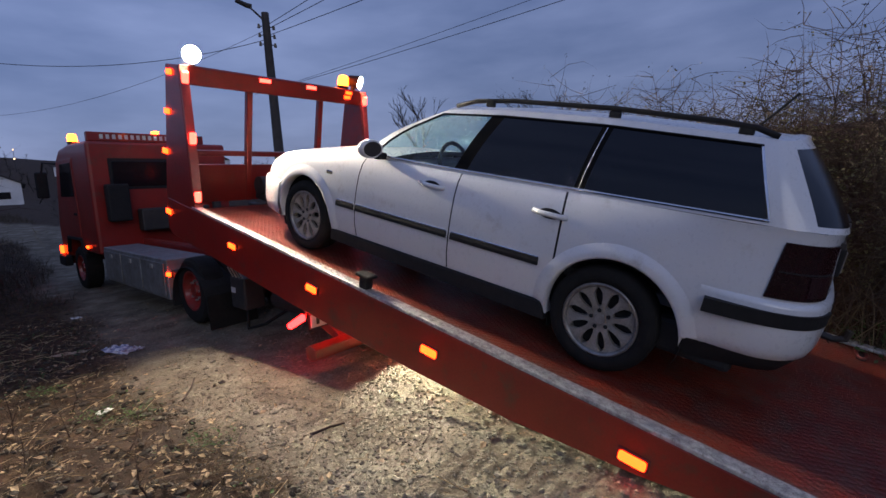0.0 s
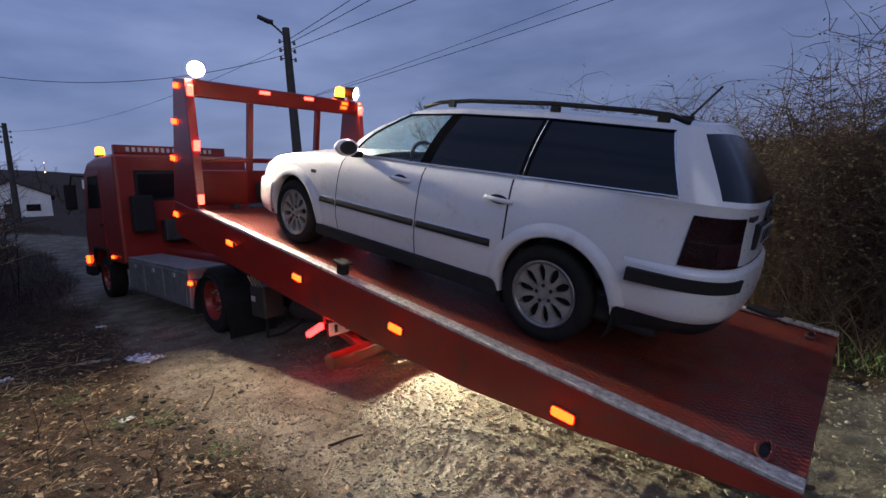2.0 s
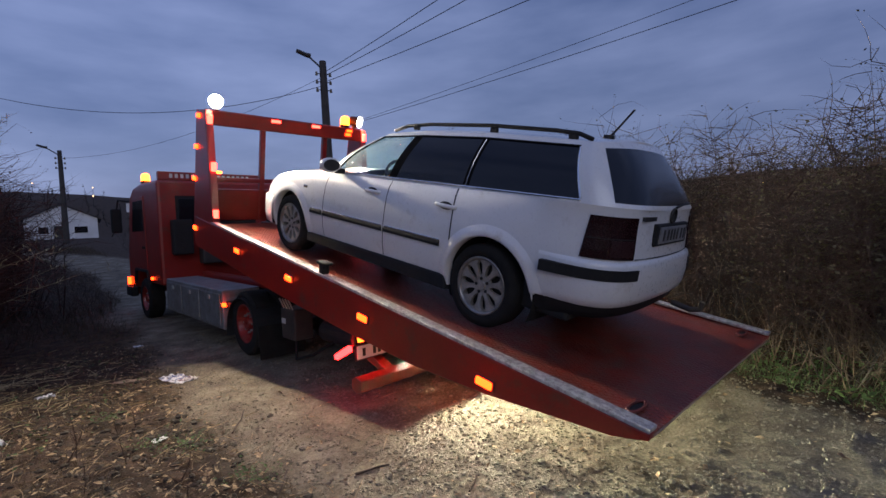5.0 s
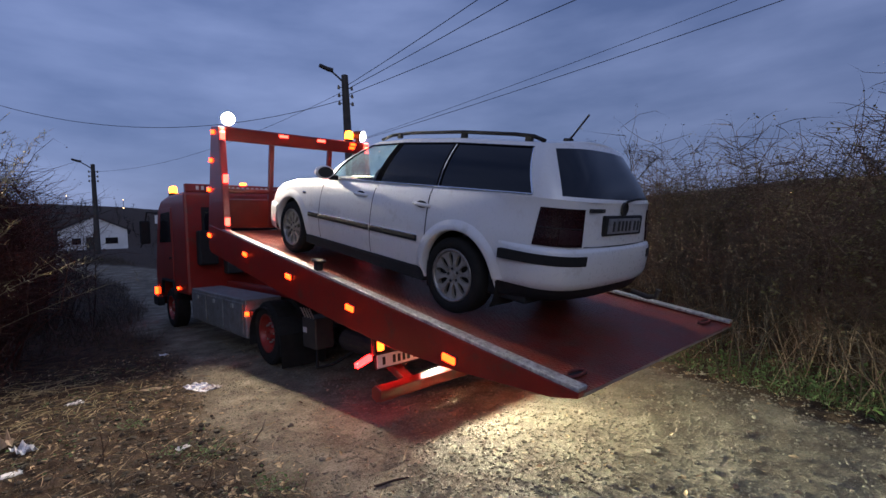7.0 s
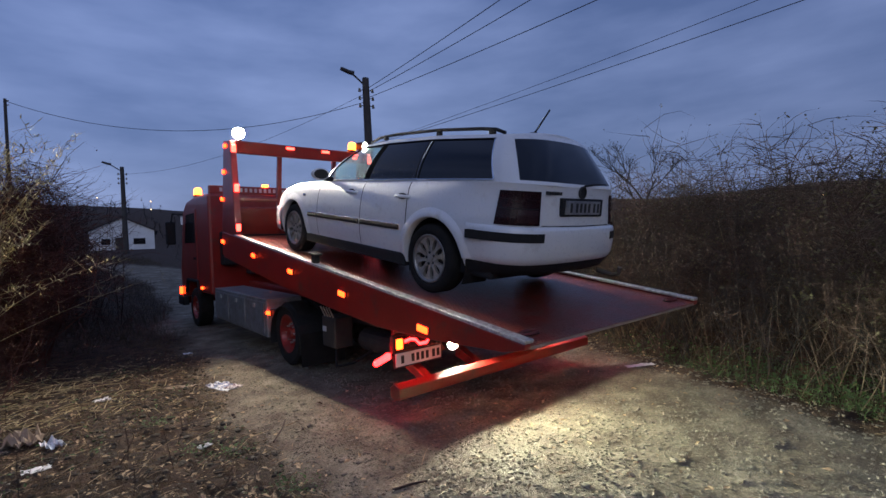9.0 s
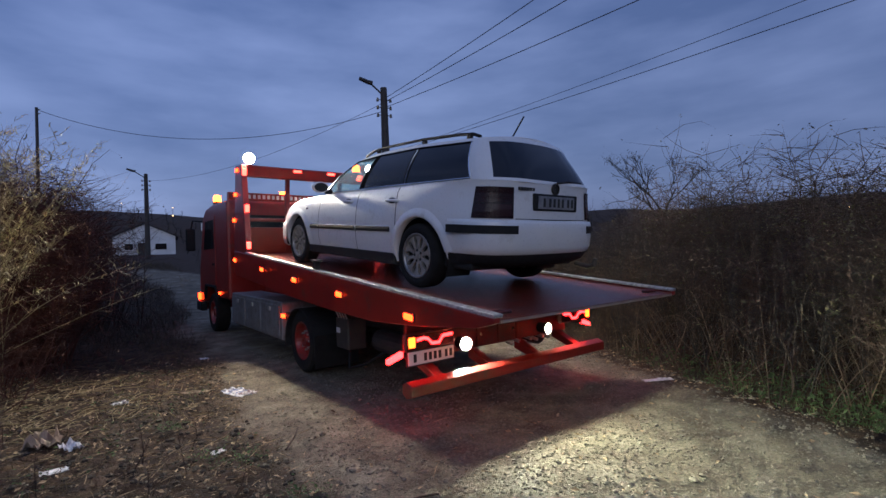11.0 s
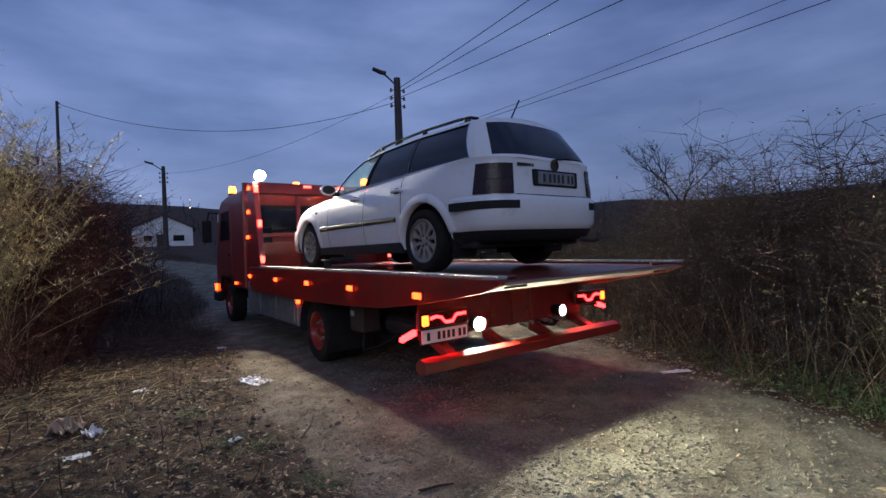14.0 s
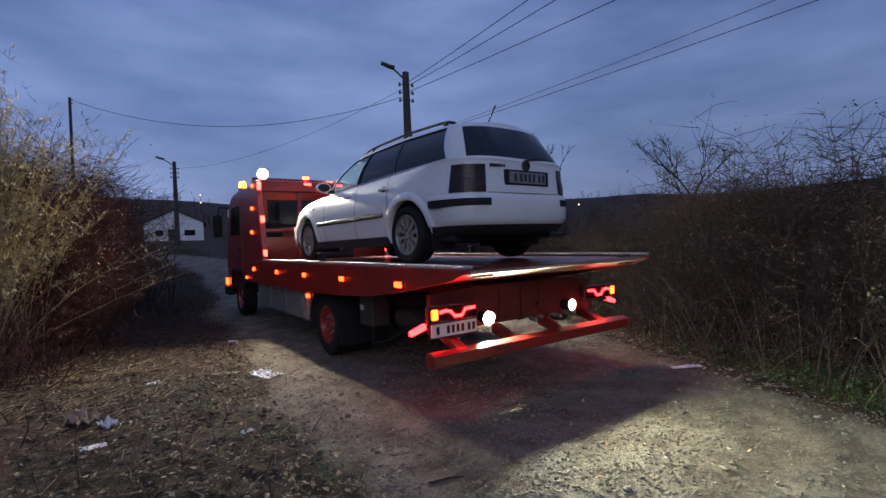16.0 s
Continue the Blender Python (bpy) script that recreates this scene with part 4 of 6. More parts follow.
def body_point(x, y, f):
    """A point of the right-hand body surface over the plan point (x, y), f from the sill (0) to the shoulder (1)."""
    z0, z1 = curve_at(BOTTOM_EDGE, y), curve_at(TOP_EDGE, y)
    d = curve_at(INSET, f) * (1 - 0.85 * max(0.0, (f - 0.7) / 0.3) * min(1.0, max(0.0, (0.3 - y) / 0.8)))
    k = 1 - d / 0.87
    yc = 1.36
    return Vector((x * k, yc + (y - yc) * (1 - d * 0.32), z0 + (z1 - z0) * f))


def body_at(x, y, z):
    z0, z1 = curve_at(BOTTOM_EDGE, y), curve_at(TOP_EDGE, y)
    return body_point(x, y, (z - z0) / (z1 - z0))


ARCHES = ((0.0, 0.305, 0.372), (2.703, 0.305, 0.362))
F_ROWS = [0, 0.04, 0.10, 0.17, 0.25, 0.33, 0.41, 0.49, 0.57, 0.65, 0.73, 0.80, 0.86, 0.92, 0.96, 1.0]


def shell(side, wanted, lift=0.0):
    """The part of one flank for which wanted(y, z) holds; its wheel arches are cut round."""
    bm = bmesh.new()
    grid, cut = [], set()
    for i, (x, y) in enumerate(RING):
        col = []
        for j, f in enumerate(F_ROWS):
            q = body_point(x, y, f)
            for ay, az, ar in ARCHES:
                d = Vector((q.y - ay, q.z - az))
                if abs(q.x) > 0.6 and 1e-4 < d.length < ar:
                    d = d.normalized() * ar
                    q = Vector((q.x, ay + d.x, az + d.y))
                    cut.add((i, j))
            q.x = q.x * side
            col.append(q)
        grid.append(col)
    made = {}
    for i in range(len(grid) - 1):
        for j in range(len(F_ROWS) - 1):
            corners = ((i, j), (i + 1, j), (i + 1, j + 1), (i, j + 1))
            c = sum((grid[a][b] for a, b in corners), Vector()) / 4
            if all(k in cut for k in corners) or not wanted((RING[i][1] + RING[i + 1][1]) / 2, c.z):
                continue
            vs = []
            for a, b in corners:
                if (a, b) not in made:
                    made[a, b] = bm.verts.new(grid[a][b])
                vs.append(made[a, b])
            bm.faces.new(vs if side > 0 else vs[::-1])
    bmesh.ops.recalc_face_normals(bm, faces=bm.faces[:])
    return bm


def in_door(y, z):
    return 2 if 1.128 < y < 2.042 and z > 0.31 else 1 if 0.362 < y < 1.118 and z > 0.31 else 0


def in_gap(y, z):
    return any(a < y < b for a, b in ((0.352, 0.362), (1.118, 1.128), (2.042, 2.052))) and z > 0.30


for side in (-1, 1):
    part("body_side", shell(side, lambda y, z: not in_door(y, z) and not in_gap(y, z)), CAR_WHITE, car, smooth=True)
    for k, nm in ((2, "front_door"), (1, "rear_door")):
        door = part(nm, shell(side, lambda y, z, k=k: in_door(y, z) == k and not in_gap(y, z)), CAR_WHITE, car, smooth=True)
        hy = 1.33 if k == 2 else 0.44
        p = body_at(0.871, hy, 0.83)
        hb = bmesh.new()
        tube([(side * (p.x - 0.005), hy - 0.105, 0.83), (side * (p.x + 0.03), hy - 0.07, 0.833), (side * (p.x + 0.034), hy + 0.04, 0.836), (side * (p.x - 0.005), hy + 0.105, 0.836)], 0.016, 8, hb)
        part("handle", hb, CAR_WHITE, door, smooth=True)
        cup = bmesh.new()
        bmesh.ops.create_uvsphere(cup, u_segments=16, v_segments=8, radius=1)
        for v in cup.verts:
            v.co = Vector((side * (p.x + v.co.x * 0.006), hy + v.co.y * 0.075, 0.83 + v.co.z * 0.036))
        part("handle_cup", cup, BLACK_TRIM, door)
    # rubbing strip along the doors
    for a, b in ((0.45, 1.10), (1.14, 2.03), (2.06, 2.26)):
        bm = bmesh.new()
        k = 10
        rows = []
        for i in range(k + 1):
            y = a + (b - a) * i / k
            zc = 0.545 - 0.012 * (y - 0.4)
            q = body_at(0.872, y, zc)
            rows.append([bm.verts.new((side * (q.x + o), y, zc + h)) for o, h in ((-0.01, -0.026), (0.012, -0.022), (0.016, 0), (0.012, 0.022), (-0.01, 0.026))])
        for r0, r1 in zip(rows, rows[1:]):
            for j in range(4):
                bm.faces.new((r0[j], r1[j], r1[j + 1], r0[j + 1]))
        bm.faces.new(rows[0]), bm.faces.new(rows[-1][::-1])
        bmesh.ops.recalc_face_normals(bm, faces=bm.faces[:])
        part("rubbing_strip", bm, BLACK_TRIM, car)
        part("strip_chrome", tube([(side * (body_at(0.872, a + (b - a) * i / 6, 0.57).x + 0.006), a + (b - a) * i / 6, 0.574 - 0.012 * (a + (b - a) * i / 6 - 0.4)) for i in range(7)], 0.004, 5), CHROME, car)
    # flared wheel-arch lips, and wells coloured near-black for the shade inside
    for ay, az, ar in ARCHES:
        bm = bmesh.new()
        prev = None
        for k in range(29):
            a = radians(-12 + (182 if ay < 1 else 204) * k / 28)
            c, s = math.cos(a), math.sin(a)
            ring = []
            for dr, dx in ((0.0, -0.06), (0.0, 0.012), (0.012, 0.018), (0.05, 0.012), (0.085, 0.0)):
                y, z = ay + (ar + dr) * c, az + (ar + dr) * s
                q = body_at(float(np.interp(y, RING[RING[:, 0] > 0.75][:, 1], RING[RING[:, 0] > 0.75][:, 0])), y, max(z, 0.25))
                ring.append(bm.verts.new((side * (q.x + dx), y, z)))
            if prev:
                for j in range(4):
                    bm.faces.new((prev[j], prev[j + 1], ring[j + 1], ring[j]))
            prev = ring
        bmesh.ops.recalc_face_normals(bm, faces=bm.faces[:])
        part("arch_lip", bm, CAR_WHITE, car, smooth=True)
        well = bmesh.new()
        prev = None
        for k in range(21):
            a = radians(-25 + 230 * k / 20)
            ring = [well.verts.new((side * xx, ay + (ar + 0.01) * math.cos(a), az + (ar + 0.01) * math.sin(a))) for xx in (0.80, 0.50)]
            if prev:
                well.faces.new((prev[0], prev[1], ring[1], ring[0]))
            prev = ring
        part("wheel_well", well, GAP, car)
    # dark sill under the doors
    part("sill", prism([(0.36, 0.19), (2.34, 0.19), (2.34, 0.285), (0.40, 0.305)], *sorted((side * 0.74, side * 0.852)), 0.012), BLACK_TRIM, car)
# Near-black box in place of the shaded space under the body.
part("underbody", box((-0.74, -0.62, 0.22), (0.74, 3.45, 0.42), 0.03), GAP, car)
for side in (-1, 1):
    # Dark backing that puts shade behind the door seams.
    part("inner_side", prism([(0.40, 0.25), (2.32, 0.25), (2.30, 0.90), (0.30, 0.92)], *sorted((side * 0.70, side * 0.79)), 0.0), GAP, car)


def patch(s_from, s_to, z_from, z_to, out, material, name, parent, label="", n=18, m=6, thick=0.02, side=-1, slant=0.0):
    """A panel lying on the body between two plan stations and two heights, raised by out."""
    idx = np.linspace(s_from, s_to, n)
    bm = bmesh.new()
    front, back = [], []
    count = np.arange(len(RING))
    for col, start in enumerate(idx):
        col_f, col_b = [], []
        for j in range(m):
            i = start + slant * (j / (m - 1)) * (1 - col / (n - 1))
            x, y = np.interp(i, count, RING[:, 0]), np.interp(i, count, RING[:, 1])
            x2, y2 = np.interp(i + 0.3, count, RING[:, 0]), np.interp(i + 0.3, count, RING[:, 1])
            nx, ny = (y2 - y), -(x2 - x)
            ln = math.hypot(nx, ny) or 1
            nx, ny = nx / ln, ny / ln
            z = z_from + (z_to - z_from) * j / (m - 1)
            q = body_at(x, y, z)
            col_f.append(bm.verts.new((side * (q.x + nx * out), q.y + ny * out, z)))
            col_b.append(bm.verts.new((side * (q.x + nx * (out - thick)), q.y + ny * (out - thick), z)))
        front.append(col_f), back.append(col_b)
    for i in range(n - 1):
        for j in range(m - 1):
            bm.faces.new((front[i][j], front[i + 1][j], front[i + 1][j + 1], front[i][j + 1]))
        for j in (0, m - 1):
            bm.faces.new((front[i][j], back[i][j], back[i + 1][j], front[i + 1][j]))
    for i in (0, n - 1):
        for j in range(m - 1):
            bm.faces.new((front[i][j], front[i][j + 1], back[i][j + 1], back[i][j]))
    bmesh.ops.recalc_face_normals(bm, faces=bm.faces[:])
    return part(name, bm, material, parent, label)


def station_y(y):
    f = (RING[:, 0] > 0.3) & (RING[:, 1] < 1.0)
    return float(np.interp(y, RING[f, 1], np.arange(len(RING))[f]))


def station_x(x, nose=False):
    f = RING[:, 1] > 3.2 if nose else RING[:, 1] < -0.5
    xs, ii = RING[f, 0], np.arange(len(RING))[f]
    o = np.argsort(xs)
    return float(np.interp(x, xs[o], ii[o]))


# rear bumper: a white skin wrapping the tail, black strips, dark lower apron
def bumper_skin(sta_list, profile, name, material, smooth=True):
    bm = bmesh.new()
    grid = []
    for x, y in sta_list:
        col = []
        ease = 1.0 if y > 0 else 0.10 + 0.90 * min(1.0, max(0.0, (-0.47 - y) / 0.22))
        for out, z in profile:
            out = out * ease
            k = 1 + out / 0.87
            bx, by = x, y
            if ease < 1:
                q = body_at(abs(x), y, z)
                bx, by = x * ease + math.copysign(q.x, x) * (1 - ease), y * ease + q.y * (1 - ease)
            col.append(bm.verts.new((bx * k, by + (out if y > 1 else -out) * min(1.0, abs((0.87 - abs(x)) / 0.35) + 0.25), z)))
        grid.append(col)
    for a, b in zip(grid, grid[1:]):
        for j in range(len(profile) - 1):
            bm.faces.new((a[j], b[j], b[j + 1], a[j + 1]))
    bmesh.ops.recalc_face_normals(bm, faces=bm.faces[:])
    return part(name, bm, material, car, smooth=smooth)


rear_half = [(x, y) for x, y in RING if y < -0.40]
rear_line = [(-x, y) for x, y in rear_half[::-1]] + rear_half[1:]
bumper_skin(rear_line, [(-0.02, 0.36), (0.012, 0.385), (0.028, 0.43), (0.034, 0.52), (0.034, 0.58), (0.030, 0.64), (0.022, 0.665), (-0.03, 0.675)], "rear_bumper", CAR_WHITE)
bumper_skin(rear_line, [(-0.10, 0.27), (-0.05, 0.29), (-0.02, 0.34), (-0.004, 0.372)], "rear_apron", BLACK_TRIM)
nose_half = [(x, y) for x, y in RING if y > 3.05]
nose_line = nose_half + [(-x, y) for x, y in nose_half[::-1][1:]]
bumper_skin(nose_line, [(-0.03, 0.22), (0.01, 0.25), (0.026, 0.34), (0.026, 0.48), (0.02, 0.54), (-0.01, 0.56)], "front_bumper", CAR_WHITE)
for side in (-1, 1):
    patch(station_y(-0.43), station_x(0.50), 0.552, 0.622, 0.048, BLACK_TRIM, "bumper_strip", car, "black rubber strip on the bumper", side=side, n=24, thick=0.05)
    lens = patch(station_y(-0.655), station_x(0.53), 0.682, 0.945, 0.010, TAIL, "tail_light", car, "dark smoked tail light", side=side, n=20, thick=0.03, slant=-1.0)
    patch(station_x(0.70), station_x(0.55), 0.70, 0.80, 0.014, REVERSE, "reversing_lens", lens, "paler smoked reversing lens", side=side, n=10, thick=0.01)
    patch(station_y(-0.685), station_x(0.545), 0.806, 0.812, 0.0125, GAP, "lens_joint", lens, side=side, n=16, m=2, thick=0.004)
    patch(station_x(0.5, True), station_x(0.66, True), 0.585, 0.70, 0.004, CHROME, "headlight", car, "clear headlight", side=side, n=10, thick=0.02)

# tailgate seam, handle strip, plate, badge, lettering bars
tailgate = part("tailgate_lower", tube([(-0.50, -0.893, 0.68), (-0.25, -0.918, 0.677), (0.0, -0.924, 0.675), (0.25, -0.918, 0.677), (0.50, -0.893, 0.68)], 0.004, 5), GAP, car, "tailgate seam")
plate_r = part("number_plate_recess", box((-0.30, -0.930, 0.755), (0.33, -0.890, 0.905), 0.012), BLACK_TRIM, car)
# Plate in a darker grey than the truck's white one.
pl = part("number_plate", box((-0.255, -0.937, 0.772), (0.275, -0.927, 0.885), 0.004), mat("grey_plate", (0.24, 0.24, 0.25), (0.12, 0.12, 0.13), 0.5, scale=9, bump=0.05), plate_r, "dark grey number plate")
for k in range(7):
    x = -0.19 + 0.062 * k + (0.02 if k > 0 else 0) + (0.02 if k > 4 else 0)
    part("lettering", box((x, -0.9395, 0.79), (x + 0.030, -0.9355, 0.866), 0.0), INK, pl)
bd = part("badge", lathe([(0.0, 0.001), (0.0, 0.052), (0.012, 0.056), (0.016, 0.05), (0.016, 0.045)], 24), DARK_STEEL, car, "round dark badge")
bd.matrix_basis = pose(0.0, -0.912, 0.955, 0, 0, 90) @ pose(0, 0, 0, 0, 0, 180)
for k in range(6):
    part("lettering", box((-0.47 + 0.034 * k, -0.905, 0.925), (-0.445 + 0.034 * k, -0.880, 0.952), 0.0), DARK_STEEL, car)
part("tow_hook", tube([(0.36, -0.92, 0.27), (0.36, -1.06, 0.25), (0.36, -1.12, 0.27), (0.36, -1.13, 0.33)], 0.022, 8), DARK_STEEL, car, "dark tow hook")

# bonnet: crowned between the two shoulders, closing over the nose
bm = bmesh.new()
rows = []
for x, y in RING[RING[:, 1] > 1.85]:
    q = body_point(x, y, 1.0)
    crown = 0.055 * min(1.0, (3.72 - y) / 0.4) + 0.02 * max(0, 2.6 - y)
    rows.append([bm.verts.new((q.x * t, q.y, q.z + crown * (1 - abs(t) ** 2.4))) for t in np.linspace(-1, 1, 25)])
for a, b in zip(rows, rows[1:]):
    for j in range(24):
        bm.faces.new((a[j], b[j], b[j + 1], a[j + 1]))
bmesh.ops.remove_doubles(bm, verts=bm.verts[:], dist=0.0005)
bmesh.ops.recalc_face_normals(bm, faces=bm.faces[:])
part("bonnet", bm, CAR_WHITE, car, smooth=True)
patch(station_x(0.02, True), station_x(0.44, True), 0.575, 0.645, 0.006, BLACK_TRIM, "grille", car, side=-1, n=10)
patch(station_x(0.02, True), station_x(0.44, True), 0.575, 0.645, 0.006, BLACK_TRIM, "grille", car, side=1, n=10)

# ---- greenhouse: rings from the belt to the roof edge ----
# Pillar stations along the flank, at the belt and at the roof edge: (y, half width, z)
BELT = [(-0.685, 0.735, 1.000), (-0.60, 0.752, 1.000), (0.30, 0.785, 0.972), (0.36, 0.785, 0.970), (1.115, 0.785, 0.945), (1.215, 0.785, 0.942), (2.00, 0.765, 0.925), (2.09, 0.752, 0.922)]
ROOF = [(-0.560, 0.590, 1.385), (-0.46, 0.602, 1.388), (0.235, 0.622, 1.400), (0.30, 0.622, 1.400), (0.93, 0.618, 1.385), (1.03, 0.616, 1.378), (1.37, 0.606, 1.350), (1.47, 0.596, 1.332)]
SEG = [2, 14, 2, 14, 2, 14, 2]


def flank_points(table):
    out = []
    for (a, b), k in zip(zip(table, table[1:]), SEG):
        for i in range(k):
            out.append(np.array(a) + (np.array(b) - np.array(a)) * i / k)
    out.append(np.array(table[-1]))
    return out


def ring_at(g):
    """A half ring (x >= 0) at height share g: tail middle, flank, windscreen middle; with the index ranges of its pieces."""
    belt, roof = flank_points(BELT), flank_points(ROOF)
    bow = 0.035 * math.sin(math.pi * g)
    flank = [b + (r - b) * g + np.array([0.075 * math.sin(math.pi * g) * max(0.0, (b[0] - 1.2) / 0.8), 0, 0]) for b, r in zip(belt, roof)]
    pts = []
    y0, w0, z0 = flank[0]
    tail_y = -0.912 + (-0.635 + 0.912) * g ** 1.3
    for i in range(10):
        u = i / 10
        c = u ** (5.2 - 2.2 * g)
        pts.append((w0 * u ** 0.9, tail_y + (y0 - tail_y) * c, (z0 - 0.0) + 0.035 * g * (1 - u * u) - 0.01 * (1 - g) * (1 - u)))
    for y, w, z in flank:
        pts.append((w + bow, y, z))
    y1, w1, z1 = flank[-1]
    nose_y = 2.38 + (1.60 - 2.38) * g + 0.07 * math.sin(math.pi * g)
    for i in range(1, 13):
        u = 1 - i / 12
        c = 1 - u ** 2.2
        pts.append((w1 * u, y1 + (nose_y - y1) * c, z1 + 0.055 * (0.35 + 0.65 * g) * (1 - u * u)))
    return pts


G_ROWS = [0.0, 0.035, 0.07, 0.2, 0.35, 0.5, 0.65, 0.8, 0.90, 0.95, 1.0]
RINGS = [ring_at(g) for g in G_ROWS]
N_TAIL, N_FLANK = 10, sum(SEG) + 1
f0 = N_TAIL


def cell_kind(i, j):
    g0 = G_ROWS[j]
    glassy = 0.06 < g0 < 0.899
    if i < f0 - 1:
        return "rear_window" if glassy and g0 > 0.069 and i < f0 - 1 else "frame"
    k = i - f0
    if k < 0:
        return "frame"
    starts = np.cumsum([0] + SEG)
    if starts[1] <= k < starts[2]:
        return "quarter_window" if glassy else "frame"
    if starts[2] <= k < starts[3]:
        return "pillar_c" if glassy else "frame"
    if starts[3] <= k < starts[4]:
        return "rear_side_window" if glassy else "frame"
    if starts[4] <= k < starts[5]:
        return "pillar_b" if glassy else "frame"
    if starts[5] <= k < starts[6]:
        return "front_side_window" if glassy else "frame"
    if k >= starts[7]:
        return "windscreen" if 0.03 < g0 < 0.949 else "frame"
    return "frame"


def cells(kind, sides):
    bm = bmesh.new()
    made = {}
    for side in sides:
        for i in range(len(RINGS[0]) - 1):
            for j in range(len(G_ROWS) - 1):
                if cell_kind(i, j) != kind:
                    continue
                vs = []
                for a, b in ((i, j), (i + 1, j), (i + 1, j + 1), (i, j + 1)):
                    key = (side, a, b)
                    if key not in made:
                        x, y, z = RINGS[b][a]
                        made[key] = bm.verts.new((side * x, y, z))
                    vs.append(made[key])
                bm.faces.new(vs if side > 0 else vs[::-1])
    bmesh.ops.remove_doubles(bm, verts=bm.verts[:], dist=0.0003)
    bmesh.ops.recalc_face_normals(bm, faces=bm.faces[:])
    return bm


part("window_frame", cells("frame", (-1, 1)), CAR_WHITE, car, smooth=True)
part("rear_window", cells("rear_window", (-1, 1)), TINT, car, "tinted rear window", smooth=True)
part("windscreen", cells("windscreen", (-1, 1)), BEADED, car, "wet windscreen", smooth=True).visible_shadow = False
for side in (-1, 1):
    for which in ("pillar_b", "pillar_c"):
        part("pillar_trim", cells(which, (side,)), PILLAR, car, "black door pillar trim", smooth=True)
    part("quarter_window", cells("quarter_window", (side,)), TINT, car, "tinted rear quarter window", smooth=True)
    part("rear_side_window", cells("rear_side_window", (side,)), TINT, car, "tinted rear door window", smooth=True)
    part("front_side_window", cells("front_side_window", (side,)), WET_GLASS, car, "rain-beaded front door window", smooth=True).visible_shadow = False
    lowest = [RINGS[2][f0 + k] for k in range(2, N_FLANK - 2)]
    part("belt_chrome", tube([(side * (x + 0.004), y, z - 0.006) for x, y, z in lowest[::3]], 0.0065, 6), CHROME, car, "bright strip under the windows")
    part("window_seal", tube([(side * (x + 0.003), y, z + 0.002) for x, y, z in (RINGS[8][f0 + k] for k in range(2, N_FLANK - 2, 2))] + [(side * (RINGS[j][f0 + 48][0] + 0.003), RINGS[j][f0 + 48][1], RINGS[j][f0 + 48][2]) for j in range(7, 1, -1)], 0.008, 6), PILLAR, car, "black rubber window seal")
    uprights = [RINGS[j][f0 + 2] for j in range(2, 9)]
    part("window_bead", tube([(side * (x + 0.003), y + 0.004, z) for x, y, z in uprights], 0.007, 6), CHROME, car)
    part("door_bead", tube([(side * (RINGS[j][f0 + 17][0] + 0.003), RINGS[j][f0 + 17][1], RINGS[j][f0 + 17][2]) for j in range(2, 9)], 0.0025, 6), CHROME, car)
    # roof rail
    rail = []
    for y, z in ((1.40, 1.375), (1.24, 1.42), (0.95, 1.445), (0.3, 1.458), (-0.25, 1.445), (-0.42, 1.432), (-0.52, 1.40)):
        rail.append((side * (0.565 if y > 0.9 else 0.572), y, z))
    part("roof_rail", tube(rail, 0.015, 8), BLACK_TRIM, car, "black roof rail", smooth=True)
    for y in (1.12, 0.28, -0.38):
        part("rail_foot", box((side * 0.57 - 0.013, y - 0.035, 1.39), (side * 0.57 + 0.013, y + 0.035, 1.445), 0.01), BLACK_TRIM, car)
    # door mirror
    mb = bmesh.new()
    bmesh.ops.create_uvsphere(mb, u_segments=20, v_segments=14, radius=1)
    for v in mb.verts:
        yy = v.co.y * 0.075
        if yy < -0.02:
            yy = -0.03
        v.co = Vector((side * (0.935 + v.co.x * 0.105), 1.86 + yy, 1.005 + v.co.z * 0.068))
    mi = part("mirror", mb, CAR_WHITE, car, "white door mirror", smooth=True)
    face = lathe([(0.0, 0.0005), (0.0, 0.9), (0.06, 1.0)], 24)
    for v in face.verts:
        v.co = Vector((side * (0.937 + v.co.y * 0.092), 1.829 + v.co.x * 0.03, 1.005 + v.co.z * 0.056))
    part("mirror_glass", face, DARK_STEEL, mi, "dark mirror glass in a black rim")
    part("mirror_foot", box((*sorted((side * 0.78, side * 0.87)), )[:1] + (1.83, 0.93), (sorted((side * 0.78, side * 0.87))[1], 1.89, 0.98), 0.01), BLACK_TRIM, mi)
    part("side_repeater", box((side * 0.872 - 0.008, 2.33, 0.735), (side * 0.872 + 0.008, 2.40, 0.765), 0.006), CHROME, car)

# rain drops beaded on the front door glass and the shoulder of the doors
dr = random.Random(3)
for side in (-1, 1):
    bm = bmesh.new()
    for k in range(900):
        if k < 520:
            i, j, u, v = f0 + 32 + dr.randrange(1, 15), dr.randrange(2, 8), dr.random(), dr.random()
        else:
            i, j, u, v = f0 + 18 + dr.randrange(0, 14), dr.choice((1, 2, 2, 3)), dr.random(), dr.random()
        a, b, c = (Vector(RINGS[jj][ii]) for ii, jj in ((i, j), (i + 1, j), (i, j + 1)))
        p = a + (b - a) * u + (c - a) * v
        r = dr.uniform(0.0015, 0.0042)
        mt = Matrix.Translation((side * (p.x + 0.0008), p.y, p.z)) @ Matrix.Diagonal((r * 0.8, r, r * dr.uniform(1.0, 1.7), 1))
        bmesh.ops.create_icosphere(bm, subdivisions=1, radius=1, matrix=mt)
    tagged(part("rain_drops", bm, DROP, car, "rain drops beaded on the glass", smooth=True), kind="stuff")

# roof skin
bm = bmesh.new()
rows = []
